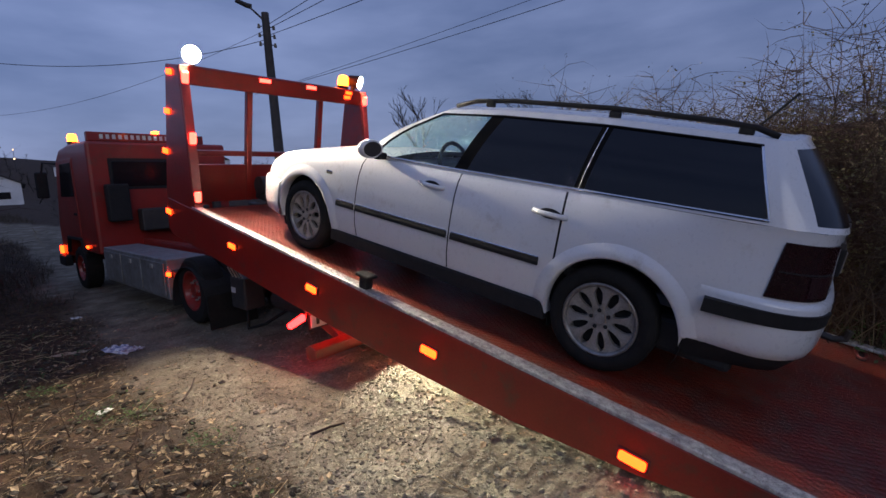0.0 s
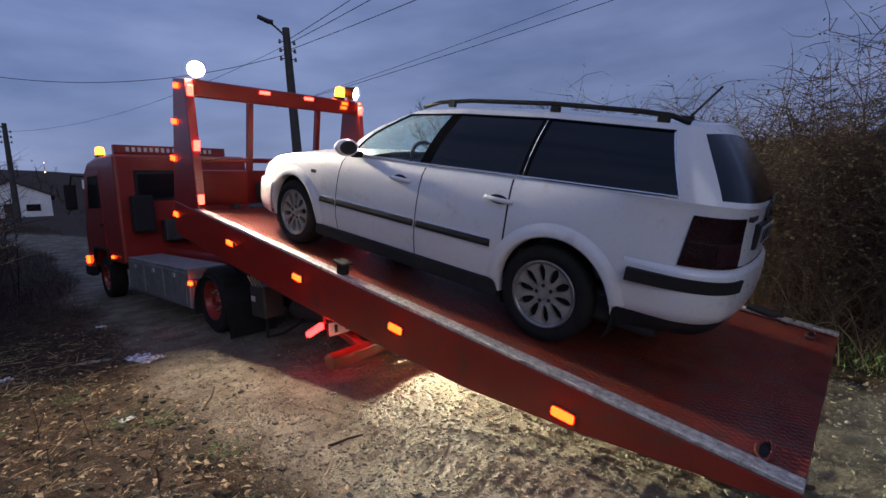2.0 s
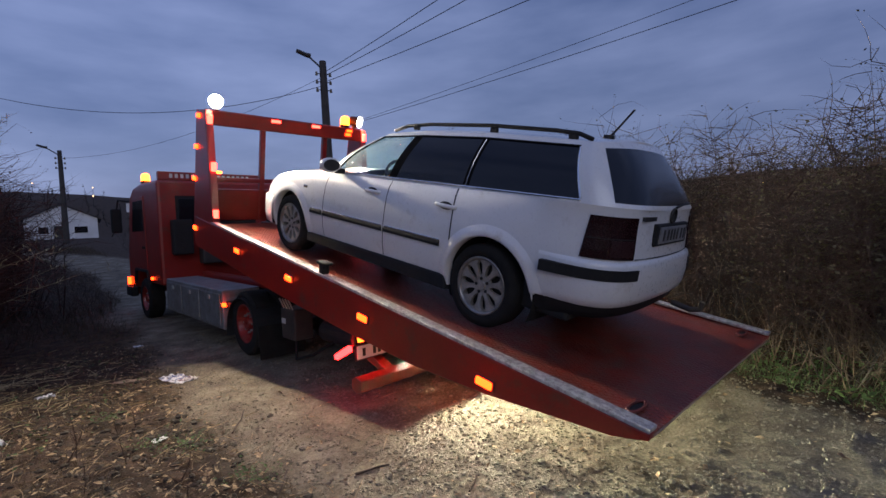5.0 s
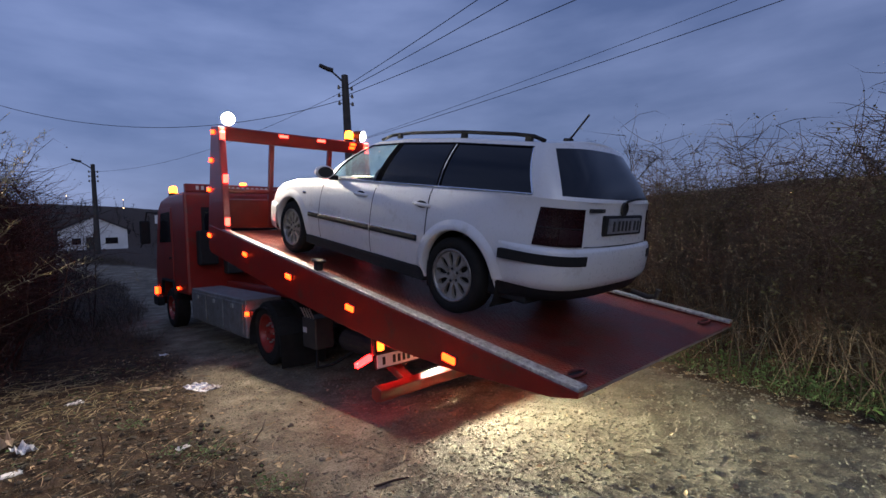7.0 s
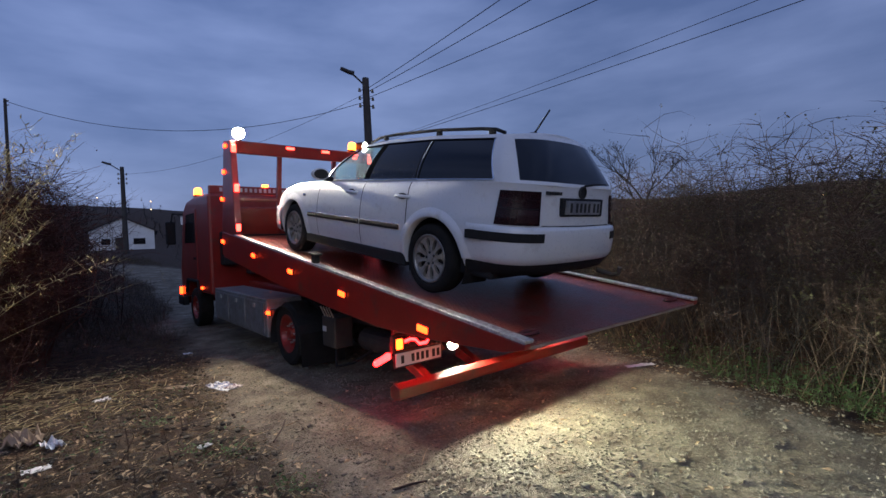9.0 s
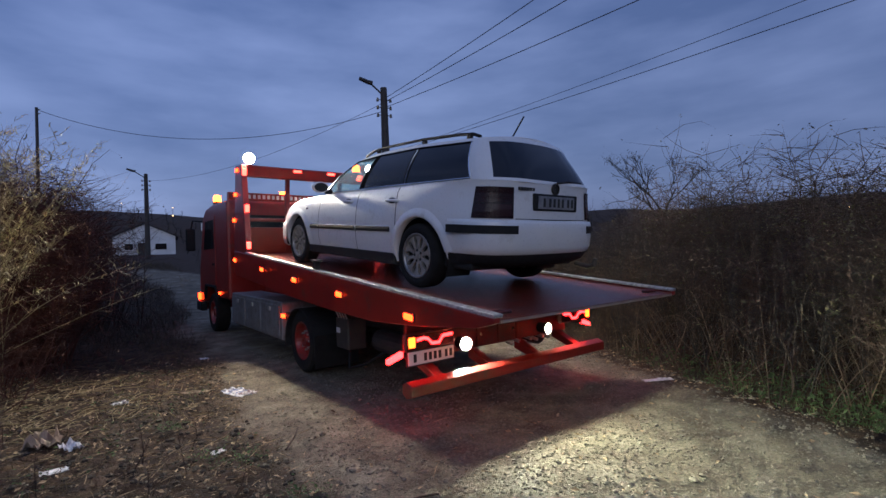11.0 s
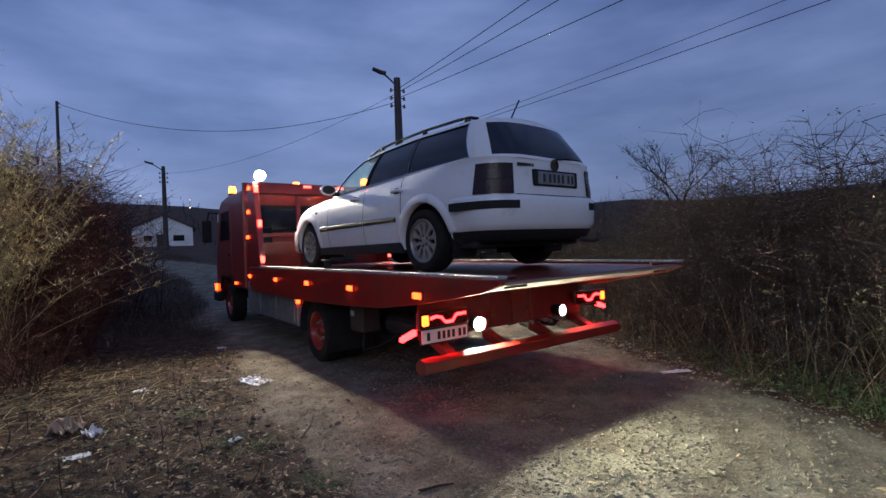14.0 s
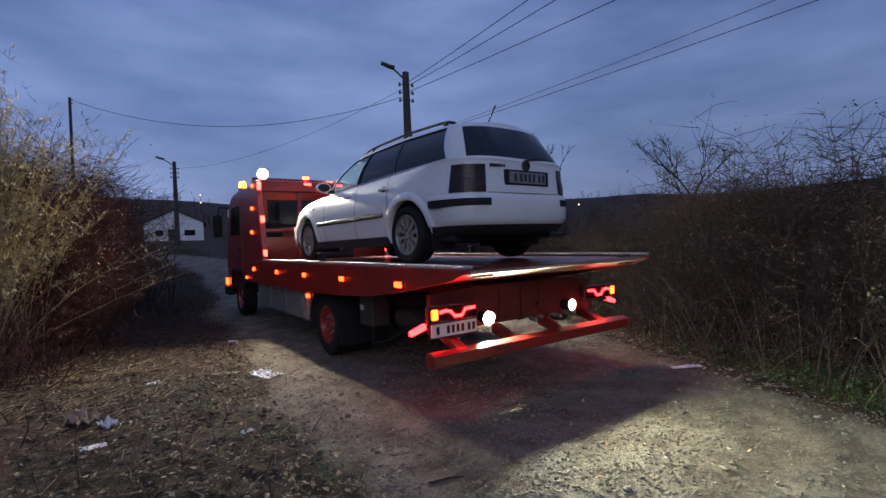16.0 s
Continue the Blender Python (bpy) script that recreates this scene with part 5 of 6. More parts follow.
top = RINGS[-1]
edge = [p for p in top]
for x, y, z in edge:
    rows.append([bm.verts.new((x * t, y, z + 0.05 * (1 - abs(t) ** 2.2) * min(1.0, x / 0.55))) for t in np.linspace(-1, 1, 21)])
for a, b in zip(rows, rows[1:]):
    for j in range(20):
        bm.faces.new((a[j], b[j], b[j + 1], a[j + 1]))
bmesh.ops.remove_doubles(bm, verts=bm.verts[:], dist=0.0004)
bmesh.ops.recalc_face_normals(bm, faces=bm.faces[:])
part("roof", bm, CAR_WHITE, car, smooth=True)
# dark cloth headliner a hand's breadth under the roof
bm = bmesh.new()
rows = []
for x, y, z in edge:
    rows.append([bm.verts.new((x * 0.985 * t, 0.45 + (y - 0.45) * 0.985, z - 0.022 + 0.045 * (1 - abs(t) ** 2.2) * min(1.0, x / 0.55))) for t in np.linspace(-1, 1, 15)])
for a, b in zip(rows, rows[1:]):
    for j in range(14):
        bm.faces.new((a[j], b[j], b[j + 1], a[j + 1]))
bmesh.ops.remove_doubles(bm, verts=bm.verts[:], dist=0.0004)
bmesh.ops.recalc_face_normals(bm, faces=bm.faces[:])
part("headliner", bm, INTERIOR, car, "dark cloth headliner", smooth=True)
part("antenna", tube([(0.0, -0.36, 1.455), (0.0, -0.40, 1.50), (0.0, -0.52, 1.66)], 0.008, 6), BLACK_TRIM, car, "short black whip antenna")
part("antenna_base", box((-0.02, -0.40, 1.44), (0.02, -0.32, 1.475), 0.01), BLACK_TRIM, car)
part("rear_wiper", tube([(0.02, -0.922, 1.01), (0.18, -0.912, 1.03), (0.46, -0.875, 1.035)], 0.009, 6), BLACK_TRIM, car)
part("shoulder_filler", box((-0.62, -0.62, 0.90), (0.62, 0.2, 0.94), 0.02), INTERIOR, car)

# cabin seen through the front windows
part("dashboard", box((-0.70, 1.62, 0.70), (0.70, 2.0, 0.93), 0.05), INTERIOR, car)
part("steering_wheel", tube([(-0.36 + 0.19 * math.cos(2 * math.pi * k / 20), 1.50 + 0.06 * math.sin(2 * math.pi * k / 20), 0.92 + 0.18 * math.sin(2 * math.pi * k / 20)) for k in range(21)], 0.016, 8), BLACK_TRIM, car)
for x in (-0.36, 0.36):
    st = part("seat", box((x - 0.25, 0.75, 0.42), (x + 0.25, 1.28, 0.60), 0.06), INTERIOR, car, "dark cloth seat")
    part("backrest", prism([(0.70, 0.55), (0.84, 0.55), (0.66, 1.13), (0.54, 1.13)], x - 0.24, x + 0.24, 0.04), INTERIOR, st)
    part("headrest", box((x - 0.13, 0.50, 1.15), (x + 0.13, 0.60, 1.32), 0.04), INTERIOR, st)
part("inner_mirror", box((-0.12, 1.36, 1.27), (0.12, 1.39, 1.33), 0.01), BLACK_TRIM, car)
part("cargo_floor", box((-0.70, -0.80, 0.46), (0.70, 0.60, 0.52), 0.01), INTERIOR, car)


def alloy_wheel(x, y, outward):
    """A road wheel: tyre, rim well, ten broad petals with slots between them, hub and bolts."""
    w = new("wheel")
    w.parent = car
    w.matrix_basis = pose(x, y, 0.308, random.Random(int(y * 10) + int(outward)).uniform(0, 30))
    s = -outward
    r = 0.308
    part("tyre", lathe([(0.02 * s, 0.212), (0.0, 0.222), (-0.004 * s, 0.265), (0.012 * s, 0.298), (0.035 * s, r), (0.165 * s, r), (0.19 * s, 0.30), (0.20 * s, 0.21)], 56), RUBBER, w, "dusty black tyre", smooth=True)
    rim = part("rim", lathe([(0.03 * s, 0.216), (0.004 * s, 0.216), (0.0, 0.208), (0.006 * s, 0.196), (0.02 * s, 0.190), (0.07 * s, 0.186)], 56), RIM_LIP, w, "dusty ten-petal alloy rim", smooth=True)
    # Near-black disc behind the petals puts shade into the slots.
    part("slot_backing", lathe([(0.075 * s, 0.188), (0.075 * s, 0.001)], 32), GAP, rim)
    for k in range(10):
        a = 2 * math.pi * (k + 0.5) / 10
        bm = bmesh.new()
        t, v = Vector((0, math.cos(a), math.sin(a))), Vector((0, -math.sin(a), math.cos(a)))
        outline = [(0.062, -0.019), (0.092, -0.014), (0.125, -0.017), (0.155, -0.025), (0.172, -0.042), (0.180, -0.058), (0.199, 0.0), (0.180, 0.058), (0.172, 0.042), (0.155, 0.025), (0.125, 0.017), (0.092, 0.014), (0.062, 0.019)]
        fr = [bm.verts.new(t * a1 + v * b1 + Vector(((0.018 + 0.010 * (1 - a1 / 0.2)) * s, 0, 0))) for a1, b1 in outline]
        bk = [bm.verts.new(t * a1 + v * b1 + Vector((0.05 * s, 0, 0))) for a1, b1 in outline]
        bm.faces.new(fr)
        for i in range(len(outline)):
            bm.faces.new((fr[i], bk[i], bk[(i + 1) % len(outline)], fr[(i + 1) % len(outline)]))
        bmesh.ops.recalc_face_normals(bm, faces=bm.faces[:])
        part("spoke", bm, ALLOY, rim)
    part("hub", lathe([(0.02 * s, 0.001), (0.02 * s, 0.030), (0.028 * s, 0.034), (0.028 * s, 0.075), (0.05 * s, 0.080)], 28), ALLOY, rim)
    for k in range(5):
        a = 2 * math.pi * k / 5
        p = Vector((0.03 * s, 0.052 * math.cos(a), 0.052 * math.sin(a)))
        part("wheel_bolt", cyl(p, p - Vector((0.008 * s, 0, 0)), 0.012, None, 8), GAP, rim)
    return w


for side in (-1, 1):
    for y in (0.04, 2.71):
        alloy_wheel(side * 0.842, y, side)

# ---- plants ----
def strands(name, base, tip, bend, r0, material, segs=3, sides=3, flat=False):
    """Many thin tapered stalks in one mesh: from base to tip, sagging sideways by bend."""
    base, tip, bend = (np.asarray(v, float) for v in (base, tip, bend))
    r0 = np.broadcast_to(np.asarray(r0, float), (len(base),))
    n = len(base)
    along = tip - base
    ref = np.where(np.abs(along[:, 2:3]) > 0.8 * np.linalg.norm(along, axis=1, keepdims=True), [[1.0, 0, 0]], [[0, 0, 1.0]])
    u = np.cross(along, ref)
    u /= np.linalg.norm(u, axis=1, keepdims=True) + 1e-9
    v = np.cross(along, u)
    v /= np.linalg.norm(v, axis=1, keepdims=True) + 1e-9
    if flat:
        sides = 2
    verts, faces = [], []
    per = segs * sides + 1
    for k in range(segs):
        f = k / segs
        c = base + along * f + bend * (4 * f * (1 - f))
        r = r0 * (1 - 0.75 * f)
        for s in range(sides):
            a = 2 * math.pi * s / sides
            verts.append(c + (u * math.cos(a) + v * math.sin(a)) * r[:, None])
    verts.append(tip)
    co = np.stack(verts, 1).reshape(-1, 3)
    i0 = np.arange(n) * per
    for k in range(segs - 1):
        for s in range(sides if not flat else 1):
            a, b = k * sides + s, k * sides + (s + 1) % sides
            faces.append(np.stack([i0 + a, i0 + b, i0 + b + sides, i0 + a + sides], 1))
    quads = np.concatenate(faces)
    last = (segs - 1) * sides
    tris = np.concatenate([np.stack([i0 + last + s, i0 + last + (s + 1) % sides, i0 + per - 1], 1) for s in range(sides if not flat else 1)])
    me = bpy.data.meshes.new(name)
    me.from_pydata(co.tolist(), [], quads.tolist() + tris.tolist())
    me.materials.append(material)
    return new(name, me)


def leaves(name, at, size, material, seed=1, tilt=1.0):
    """Many small bent leaves, each two triangles folded along the midrib with a pointed end."""
    g = np.random.default_rng(seed)
    at = np.asarray(at, float)
    n = len(at)
    size = np.broadcast_to(size, (n,))[:, None]
    a = g.uniform(0, 2 * np.pi, n)
    d = np.stack([np.cos(a), np.sin(a), g.normal(0, 0.5, n) * tilt], 1)
    d /= np.linalg.norm(d, axis=1, keepdims=True)
    w = np.cross(d, np.stack([g.normal(0, 0.5, n) * tilt, g.normal(0, 0.5, n) * tilt, np.ones(n)], 1))
    w /= np.linalg.norm(w, axis=1, keepdims=True)
    up = np.cross(w, d)
    p = [at, at + d * size * 0.5 + w * size * 0.28 + up * size * 0.08, at + d * size, at + d * size * 0.5 - w * size * 0.28 + up * size * 0.08]
    co = np.stack(p, 1).reshape(-1, 3)
    i = np.arange(n) * 4
    me = bpy.data.meshes.new(name)
    me.from_pydata(co.tolist(), [], np.concatenate([np.stack([i, i + 1, i + 2], 1), np.stack([i, i + 2, i + 3], 1)]).tolist())
    me.materials.append(material)
    return new(name, me)


def thicket(name, roots, height, spread, twigs, r, material, seed, label, category="shrub", parent_label=True):
    """Stems with side twigs: returns the object and the twig tips, for leaves."""
    g = np.random.default_rng(seed)
    n = len(roots)
    tip = roots + np.stack([g.normal(0, spread, n), g.normal(0, spread, n), height], 1)
    bend = g.normal(0, 0.12, (n, 3)) * height[:, None]
    bend[:, 2] *= 0.3
    b, t, bd, rad = [roots], [tip], [bend], [np.full(n, r) * g.uniform(0.7, 1.3, n)]
    for k in range(twigs):
        f = g.uniform(0.25, 0.97, n)
        start = roots + (tip - roots) * f[:, None] + bend * (4 * f * (1 - f))[:, None]
        ln = height * g.uniform(0.12, 0.42, n)
        dirs = np.stack([g.normal(0, 1, n), g.normal(0, 1, n), g.uniform(-0.35, 1.2, n)], 1)
        dirs /= np.linalg.norm(dirs, axis=1, keepdims=True)
        b.append(start), t.append(start + dirs * ln[:, None]), bd.append(g.normal(0, 0.06, (n, 3)) * ln[:, None] * 2), rad.append(np.full(n, r * 0.55))
    tips = np.concatenate(t)
    ob = strands(name, np.concatenate(b), tips, np.concatenate(bd), np.concatenate(rad), material)
    return tagged(ob, label, category, kind="stuff"), tips


vg = np.random.default_rng(11)


def hedge_roots(n, lo, hi, y0=-7.0, y1=11.0, power=1.0):
    y = vg.uniform(y0, y1, n)
    x = hedge_foot(y) + lo + (hi - lo) * vg.random(n) ** power
    return np.stack([x, y, terrain(x, y) - 0.03], 1)


roots = hedge_roots(2400, 0.05, 2.8, power=0.8)
thicket("bank_thicket", roots, vg.uniform(0.7, 1.3, 2400) * (0.8 + 1.3 * (fractal(roots[:, 0], roots[:, 1], 1.1, 3) + 0.15)), 0.22, 9, 0.008, DARK_TWIG, 21, "dense dark leafless thicket on the bank")
roots = hedge_roots(2000, 0.0, 2.2)
roots = roots[fractal(roots[:, 0] + 20, roots[:, 1], 1.5, 3) > 0.03]
_, tips_a = thicket("bank_brush", roots, vg.uniform(0.5, 1.35, len(roots)), 0.30, 8, 0.006, TWIG, 22, "tangled dry brown brush on the bank")
roots = hedge_roots(330, 0.6, 2.8, y0=-6.5, y1=0.3)
_, tips_b = thicket("tall_brush", roots, vg.uniform(0.9, 1.75, 330) * (0.75 + 1.4 * (fractal(roots[:, 0], roots[:, 1], 0.9, 2) + 0.25)), 0.26, 16, 0.009, TWIG, 23, "tall thin leafless stems above the bank")
tagged(leaves("brush_leaves", tips_b[vg.integers(0, len(tips_b), 7500)] + vg.normal(0, 0.015, (7500, 3)), vg.uniform(0.02, 0.05, 7500), LEAF, 3), "sparse olive leaves left on the tall stems", "leaves", kind="stuff")
tagged(leaves("thicket_leaves", tips_a[vg.integers(0, len(tips_a), 2500)], vg.uniform(0.02, 0.045, 2500), TWIG, 4), "withered brown leaves caught in the brush", "leaves", kind="stuff")
# bleached grass tufts leaning out of the brush
tuft = hedge_roots(200, 0.55, 2.6, y0=-6.0, y1=8.0)
tuft = np.repeat(tuft, 34, 0) + np.stack([vg.normal(0, 0.07, 200 * 34), vg.normal(0, 0.07, 200 * 34), np.zeros(200 * 34)], 1)
m = len(tuft)
way, reach, tall = vg.uniform(0, 2 * np.pi, m), vg.gamma(2.0, 0.09, m), np.repeat(vg.uniform(0.25, 0.75, 200), 34) * vg.uniform(0.6, 1.15, m)
tuft[:, 2] = terrain(tuft[:, 0], tuft[:, 1]) - 0.02
tagged(strands("bank_tufts", tuft, tuft + np.stack([np.cos(way) * reach, np.sin(way) * reach, tall], 1), np.stack([np.zeros(m), np.zeros(m), tall * 0.12], 1), 0.0035, TUFT, segs=4), "bleached reddish grass tufts among the brush", "grass", kind="stuff")
# one fuller bush with leaves near the track's end of the bank
roots = np.stack([vg.normal(1.95, 0.32, 130), vg.normal(-4.3, 0.45, 130), np.zeros(130)], 1)
roots[:, 2] = terrain(roots[:, 0], roots[:, 1]) - 0.03
_, tips_c = thicket("leafy_bush", roots, vg.uniform(1.15, 1.9, 130), 0.30, 18, 0.007, TWIG, 24, "tall straggly bush with olive leaves on the bank")
tagged(leaves("bush_leaves", tips_c[vg.integers(0, len(tips_c), 5200)] + vg.normal(0, 0.025, (5200, 3)), vg.uniform(0.025, 0.055, 5200), LEAF, 6), "olive and yellowing bush leaves", "leaves", kind="stuff")
# pale arching canes in front of the brush
n = 760
br = hedge_roots(n, -0.1, 1.6, y0=-6.0, y1=5)
wayb, lnb = vg.uniform(0, 2 * np.pi, n), vg.uniform(0.3, 1.0, n)
bt = br + np.stack([np.cos(wayb) * lnb, np.sin(wayb) * lnb, vg.uniform(0.15, 1.0, n)], 1)
tagged(strands("bramble_arch", br, bt, np.stack([vg.normal(0, 0.12, n), vg.normal(0, 0.12, n), vg.uniform(0.1, 0.45, n)], 1), vg.uniform(0.003, 0.0075, n), CANE, segs=7), "arching pale brown brambles tangled over the bank", "brambles", kind="stuff")
cr = hedge_roots(16, -0.1, 1.2, y0=-5.5, y1=3)
ct = cr + np.stack([vg.normal(-0.15, 0.35, 16), vg.normal(0, 0.6, 16), vg.uniform(0.3, 0.8, 16)], 1)
tagged(strands("pale_cane", cr, ct, np.stack([vg.normal(-0.1, 0.1, 16), vg.normal(0, 0.15, 16), vg.uniform(0.1, 0.3, 16)], 1), 0.0035, BANK_GRASS, segs=6), "pale bent dry canes before the brush", "canes", kind="stuff")
# dry grass along the bank's foot
hb = hedge_roots(9000, -0.12, 1.5, y0=-6, y1=9, power=1.3)
ht = hb + np.stack([vg.normal(0, 0.08, 9000), vg.normal(0, 0.08, 9000), vg.uniform(0.03, 0.18, 9000)], 1)
tagged(strands("bank_grass", hb, ht, vg.normal(0, 0.03, (9000, 3)), 0.0022, BANK_GRASS, segs=3), "dry brown grass on the bank", "grass", kind="stuff")
gb = hedge_roots(2600, -0.2, 0.5, y0=-6.0, y1=0.5)
keep = vg.random(2600) < np.exp(-((gb[:, 1] + 3.3) / 1.6) ** 2)
gb = gb[keep]
tagged(leaves("green_weeds", gb + np.stack([vg.normal(0, 0.03, len(gb)), vg.normal(0, 0.03, len(gb)), vg.uniform(0.02, 0.16, len(gb))], 1), vg.uniform(0.03, 0.075, len(gb)), GREEN, 8), "low green weeds at the bank's foot", "weeds", kind="stuff")
gt = gb + np.stack([vg.normal(0, 0.05, len(gb)), vg.normal(0, 0.05, len(gb)), vg.uniform(0.05, 0.2, len(gb))], 1)
tagged(strands("green_grass", gb, gt, vg.normal(0, 0.02, (len(gb), 3)), 0.003, GREEN), "tufts of green grass at the bank's foot", "grass", kind="stuff")


def bare_tree(x, y, height, seed, label, leafy=0):
    """A tapered trunk that forks again and again into thin limbs."""
    g = random.Random(seed)
    base = new("bare_tree")
    z = ground_z(x, y)
    base.matrix_world = pose(x, y, z - 0.05)
    limbs, tips = bmesh.new(), []

    def grow(p, d, ln, r, depth):
        q = p + d * ln
        mid = p.lerp(q, 0.5) + Vector((g.gauss(0, 0.05), g.gauss(0, 0.05), 0)) * ln
        tube([p, mid, q], r, 5, limbs, r * 0.62)
        tips.append(q)
        if depth:
            for k in range(g.choice((2, 3, 3))):
                e = (d + Vector((g.gauss(0, 0.40), g.gauss(0, 0.40), g.uniform(-0.1, 0.35)))).normalized()
                grow(p.lerp(q, g.uniform(0.6, 1.0)), e, ln * g.uniform(0.5, 0.78), r * 0.6, depth - 1)

    part("trunk", tube([(0, 0, 0), (0.03, 0.02, height * 0.18), (0, 0, height * 0.36)], height * 0.012, 8, None, height * 0.009), DARK_TWIG, base)
    for k in range(3):
        e = Vector((g.gauss(0, 0.45), g.gauss(0, 0.45), 1)).normalized()
        grow(Vector((0, 0, height * (0.26 + 0.05 * k))), e, height * 0.24, height * 0.0085, 5)
    part("crown", limbs, DARK_TWIG, base)
    if leafy:
        pts = [g.choice(tips) + Vector((g.gauss(0, 0.05), g.gauss(0, 0.05), g.gauss(0, 0.05))) for _ in range(leafy)]
        crown = leaves("leaves", [tuple(p) for p in pts], 0.05, DARK_TWIG, seed)
        crown.parent = base
    return tagged(base, label, "tree")


bare_tree(9.0, 2.1, 3.6, 3, "small bare tree with a few dark leaves behind the bank", 520)
bare_tree(6.9, 5.0, 3.7, 9, "thin bare sapling behind the bank")

# sprays and bushes left of the track
n = 760
rb = np.stack([vg.normal(-5.2, 0.30, n), vg.normal(3.7, 0.40, n), np.zeros(n)], 1)
rb[:, 2] = terrain(rb[:, 0], rb[:, 1]) - 0.03
rl = vg.uniform(1.5, 3.8, n)
lean, way = np.radians(vg.gamma(2.2, 9.0, n).clip(0, 60)), vg.uniform(0, 2 * np.pi, n)
rt = rb + np.stack([np.sin(lean) * np.cos(way), np.sin(lean) * np.sin(way), np.cos(lean) ** 1.5], 1) * rl[:, None]
bow = np.stack([vg.normal(0, 0.08, n), vg.normal(0, 0.08, n), vg.uniform(0.1, 0.4, n)], 1)
tagged(strands("spray_stems", rb, rt, bow, 0.006, STRAW, segs=6), "arching straw-coloured stems beside the track", "shrub", kind="stuff")
# short side twigs and narrow pale leaves crowd the outer half of each stem
m = 13000
src, f = vg.integers(0, n, m), vg.uniform(0.25, 1.0, m)[:, None] ** 0.6
lb = rb[src] + (rt[src] - rb[src]) * f + bow[src] * 4 * f * (1 - f)
ld = np.stack([vg.normal(0, 0.10, m), vg.normal(0, 0.10, m), vg.normal(0.05, 0.09, m)], 1)
tagged(strands("spray_twigs", lb, lb + ld, vg.normal(0, 0.012, (m, 3)), 0.0035, STRAW, segs=3), "short pale twigs along the arching stems", "shrub", kind="stuff")
k = 34000
pick, g1 = vg.integers(0, m, k), vg.uniform(0.1, 1.0, k)[:, None]
at = lb[pick] + ld[pick] * g1
along = rt[src[pick]] - rb[src[pick]]
along = along / np.linalg.norm(along, axis=1, keepdims=True) * vg.uniform(0.02, 0.07, k)[:, None]
out = along + np.stack([vg.normal(0, 0.035, k), vg.normal(0, 0.035, k), vg.normal(-0.012, 0.03, k)], 1)
tagged(strands("spray_leaves", at, at + out, vg.normal(0, 0.008, (k, 3)), vg.uniform(0.004, 0.009, k), SPRAY, segs=3, flat=True), "narrow pale withered leaves on the sprays", "leaves", kind="stuff")
n = 480
db = np.stack([vg.normal(-4.40, 0.34, n), vg.normal(5.2, 0.5, n), np.zeros(n)], 1)
db[:, 2] = terrain(db[:, 0], db[:, 1]) - 0.03
_, tips_e = thicket("briar_bush", db, vg.uniform(1.3, 3.1, n), 0.36, 26, 0.009, LAMP_RED_TWIG, 36, "tangled briar bush behind the sprays, lamp red put into its colour")
tagged(leaves("briar_leaves", tips_e[vg.integers(0, len(tips_e), 3600)] + vg.normal(0, 0.01, (3600, 3)), vg.uniform(0.02, 0.04, 3600), LAMP_RED_TWIG, 17), "dull leaves on the briar, lamp red put into their colour", "leaves", kind="stuff")
n = 420
db = np.stack([vg.normal(-4.2, 0.6, n), vg.normal(10.2, 1.0, n), np.zeros(n)], 1)
db[:, 2] = terrain(db[:, 0], db[:, 1]) - 0.03
_, tips_d = thicket("dark_bush", db, vg.uniform(1.5, 3.3, n), 0.35, 20, 0.013, TWIG, 31, "dark leafless bush behind the sprays")
tagged(leaves("dark_bush_leaves", tips_d[vg.integers(0, len(tips_d), 5000)] + vg.normal(0, 0.02, (5000, 3)), vg.uniform(0.03, 0.07, 5000), LEAF, 12), "dull leaves left on the dark bush", "leaves", kind="stuff")
n = 500
db = np.stack([vg.uniform(-9, -5.2, n), vg.uniform(5, 16, n), np.zeros(n)], 1)
db[:, 2] = terrain(db[:, 0], db[:, 1]) - 0.03
thicket("side_brush", db, vg.uniform(0.8, 2.4, n), 0.35, 12, 0.009, TWIG, 32, "dry brush beside the track")
n = 150
db = np.stack([vg.normal(-4.55, 0.32, n), vg.normal(3.3, 0.45, n), np.zeros(n)], 1)
db[:, 2] = terrain(db[:, 0], db[:, 1]) - 0.03
thicket("low_brush", db, vg.uniform(0.3, 1.1, n), 0.35, 10, 0.006, LAMP_RED_TWIG, 37, "dark brown brush under the sprays")
# low growth along the verge that leads to the far road
n = 260
db = np.stack([vg.normal(-3.0, 0.7, n) + 0.05 * np.arange(n) / n, vg.uniform(7, 20, n), np.zeros(n)], 1)
db[:, 2] = terrain(db[:, 0], db[:, 1]) - 0.03
thicket("verge_brush", db, vg.uniform(0.25, 0.7, n), 0.15, 8, 0.005, TWIG, 33, "low dry weeds along the verge")
n = 900
db = np.stack([vg.uniform(-14, 30, n), vg.uniform(24, 46, n), np.zeros(n)], 1)
out = np.degrees(np.arctan2(db[:, 0] + 3.57, db[:, 1] + 4.3))
db[:, 0] += np.where((out > 1.5) & (out < 10.5), 9.0, 0.0)
db[:, 2] = terrain(db[:, 0], db[:, 1]) - 0.05
thicket("far_scrub", db, vg.uniform(0.2, 0.8, n), 0.3, 12, 0.008, DARK_TWIG, 34, "dark scrub before the far houses")
# ragged scrub and small trees on the far hillside
n = 700
d, a = 60 + 190 * vg.random(n), np.radians(np.where(vg.random(n) < 0.6, vg.uniform(-30, 35, n), vg.uniform(35, 95, n)))
db = np.stack([-3.5 + d * np.sin(a), -4.3 + d * np.cos(a), np.zeros(n)], 1)
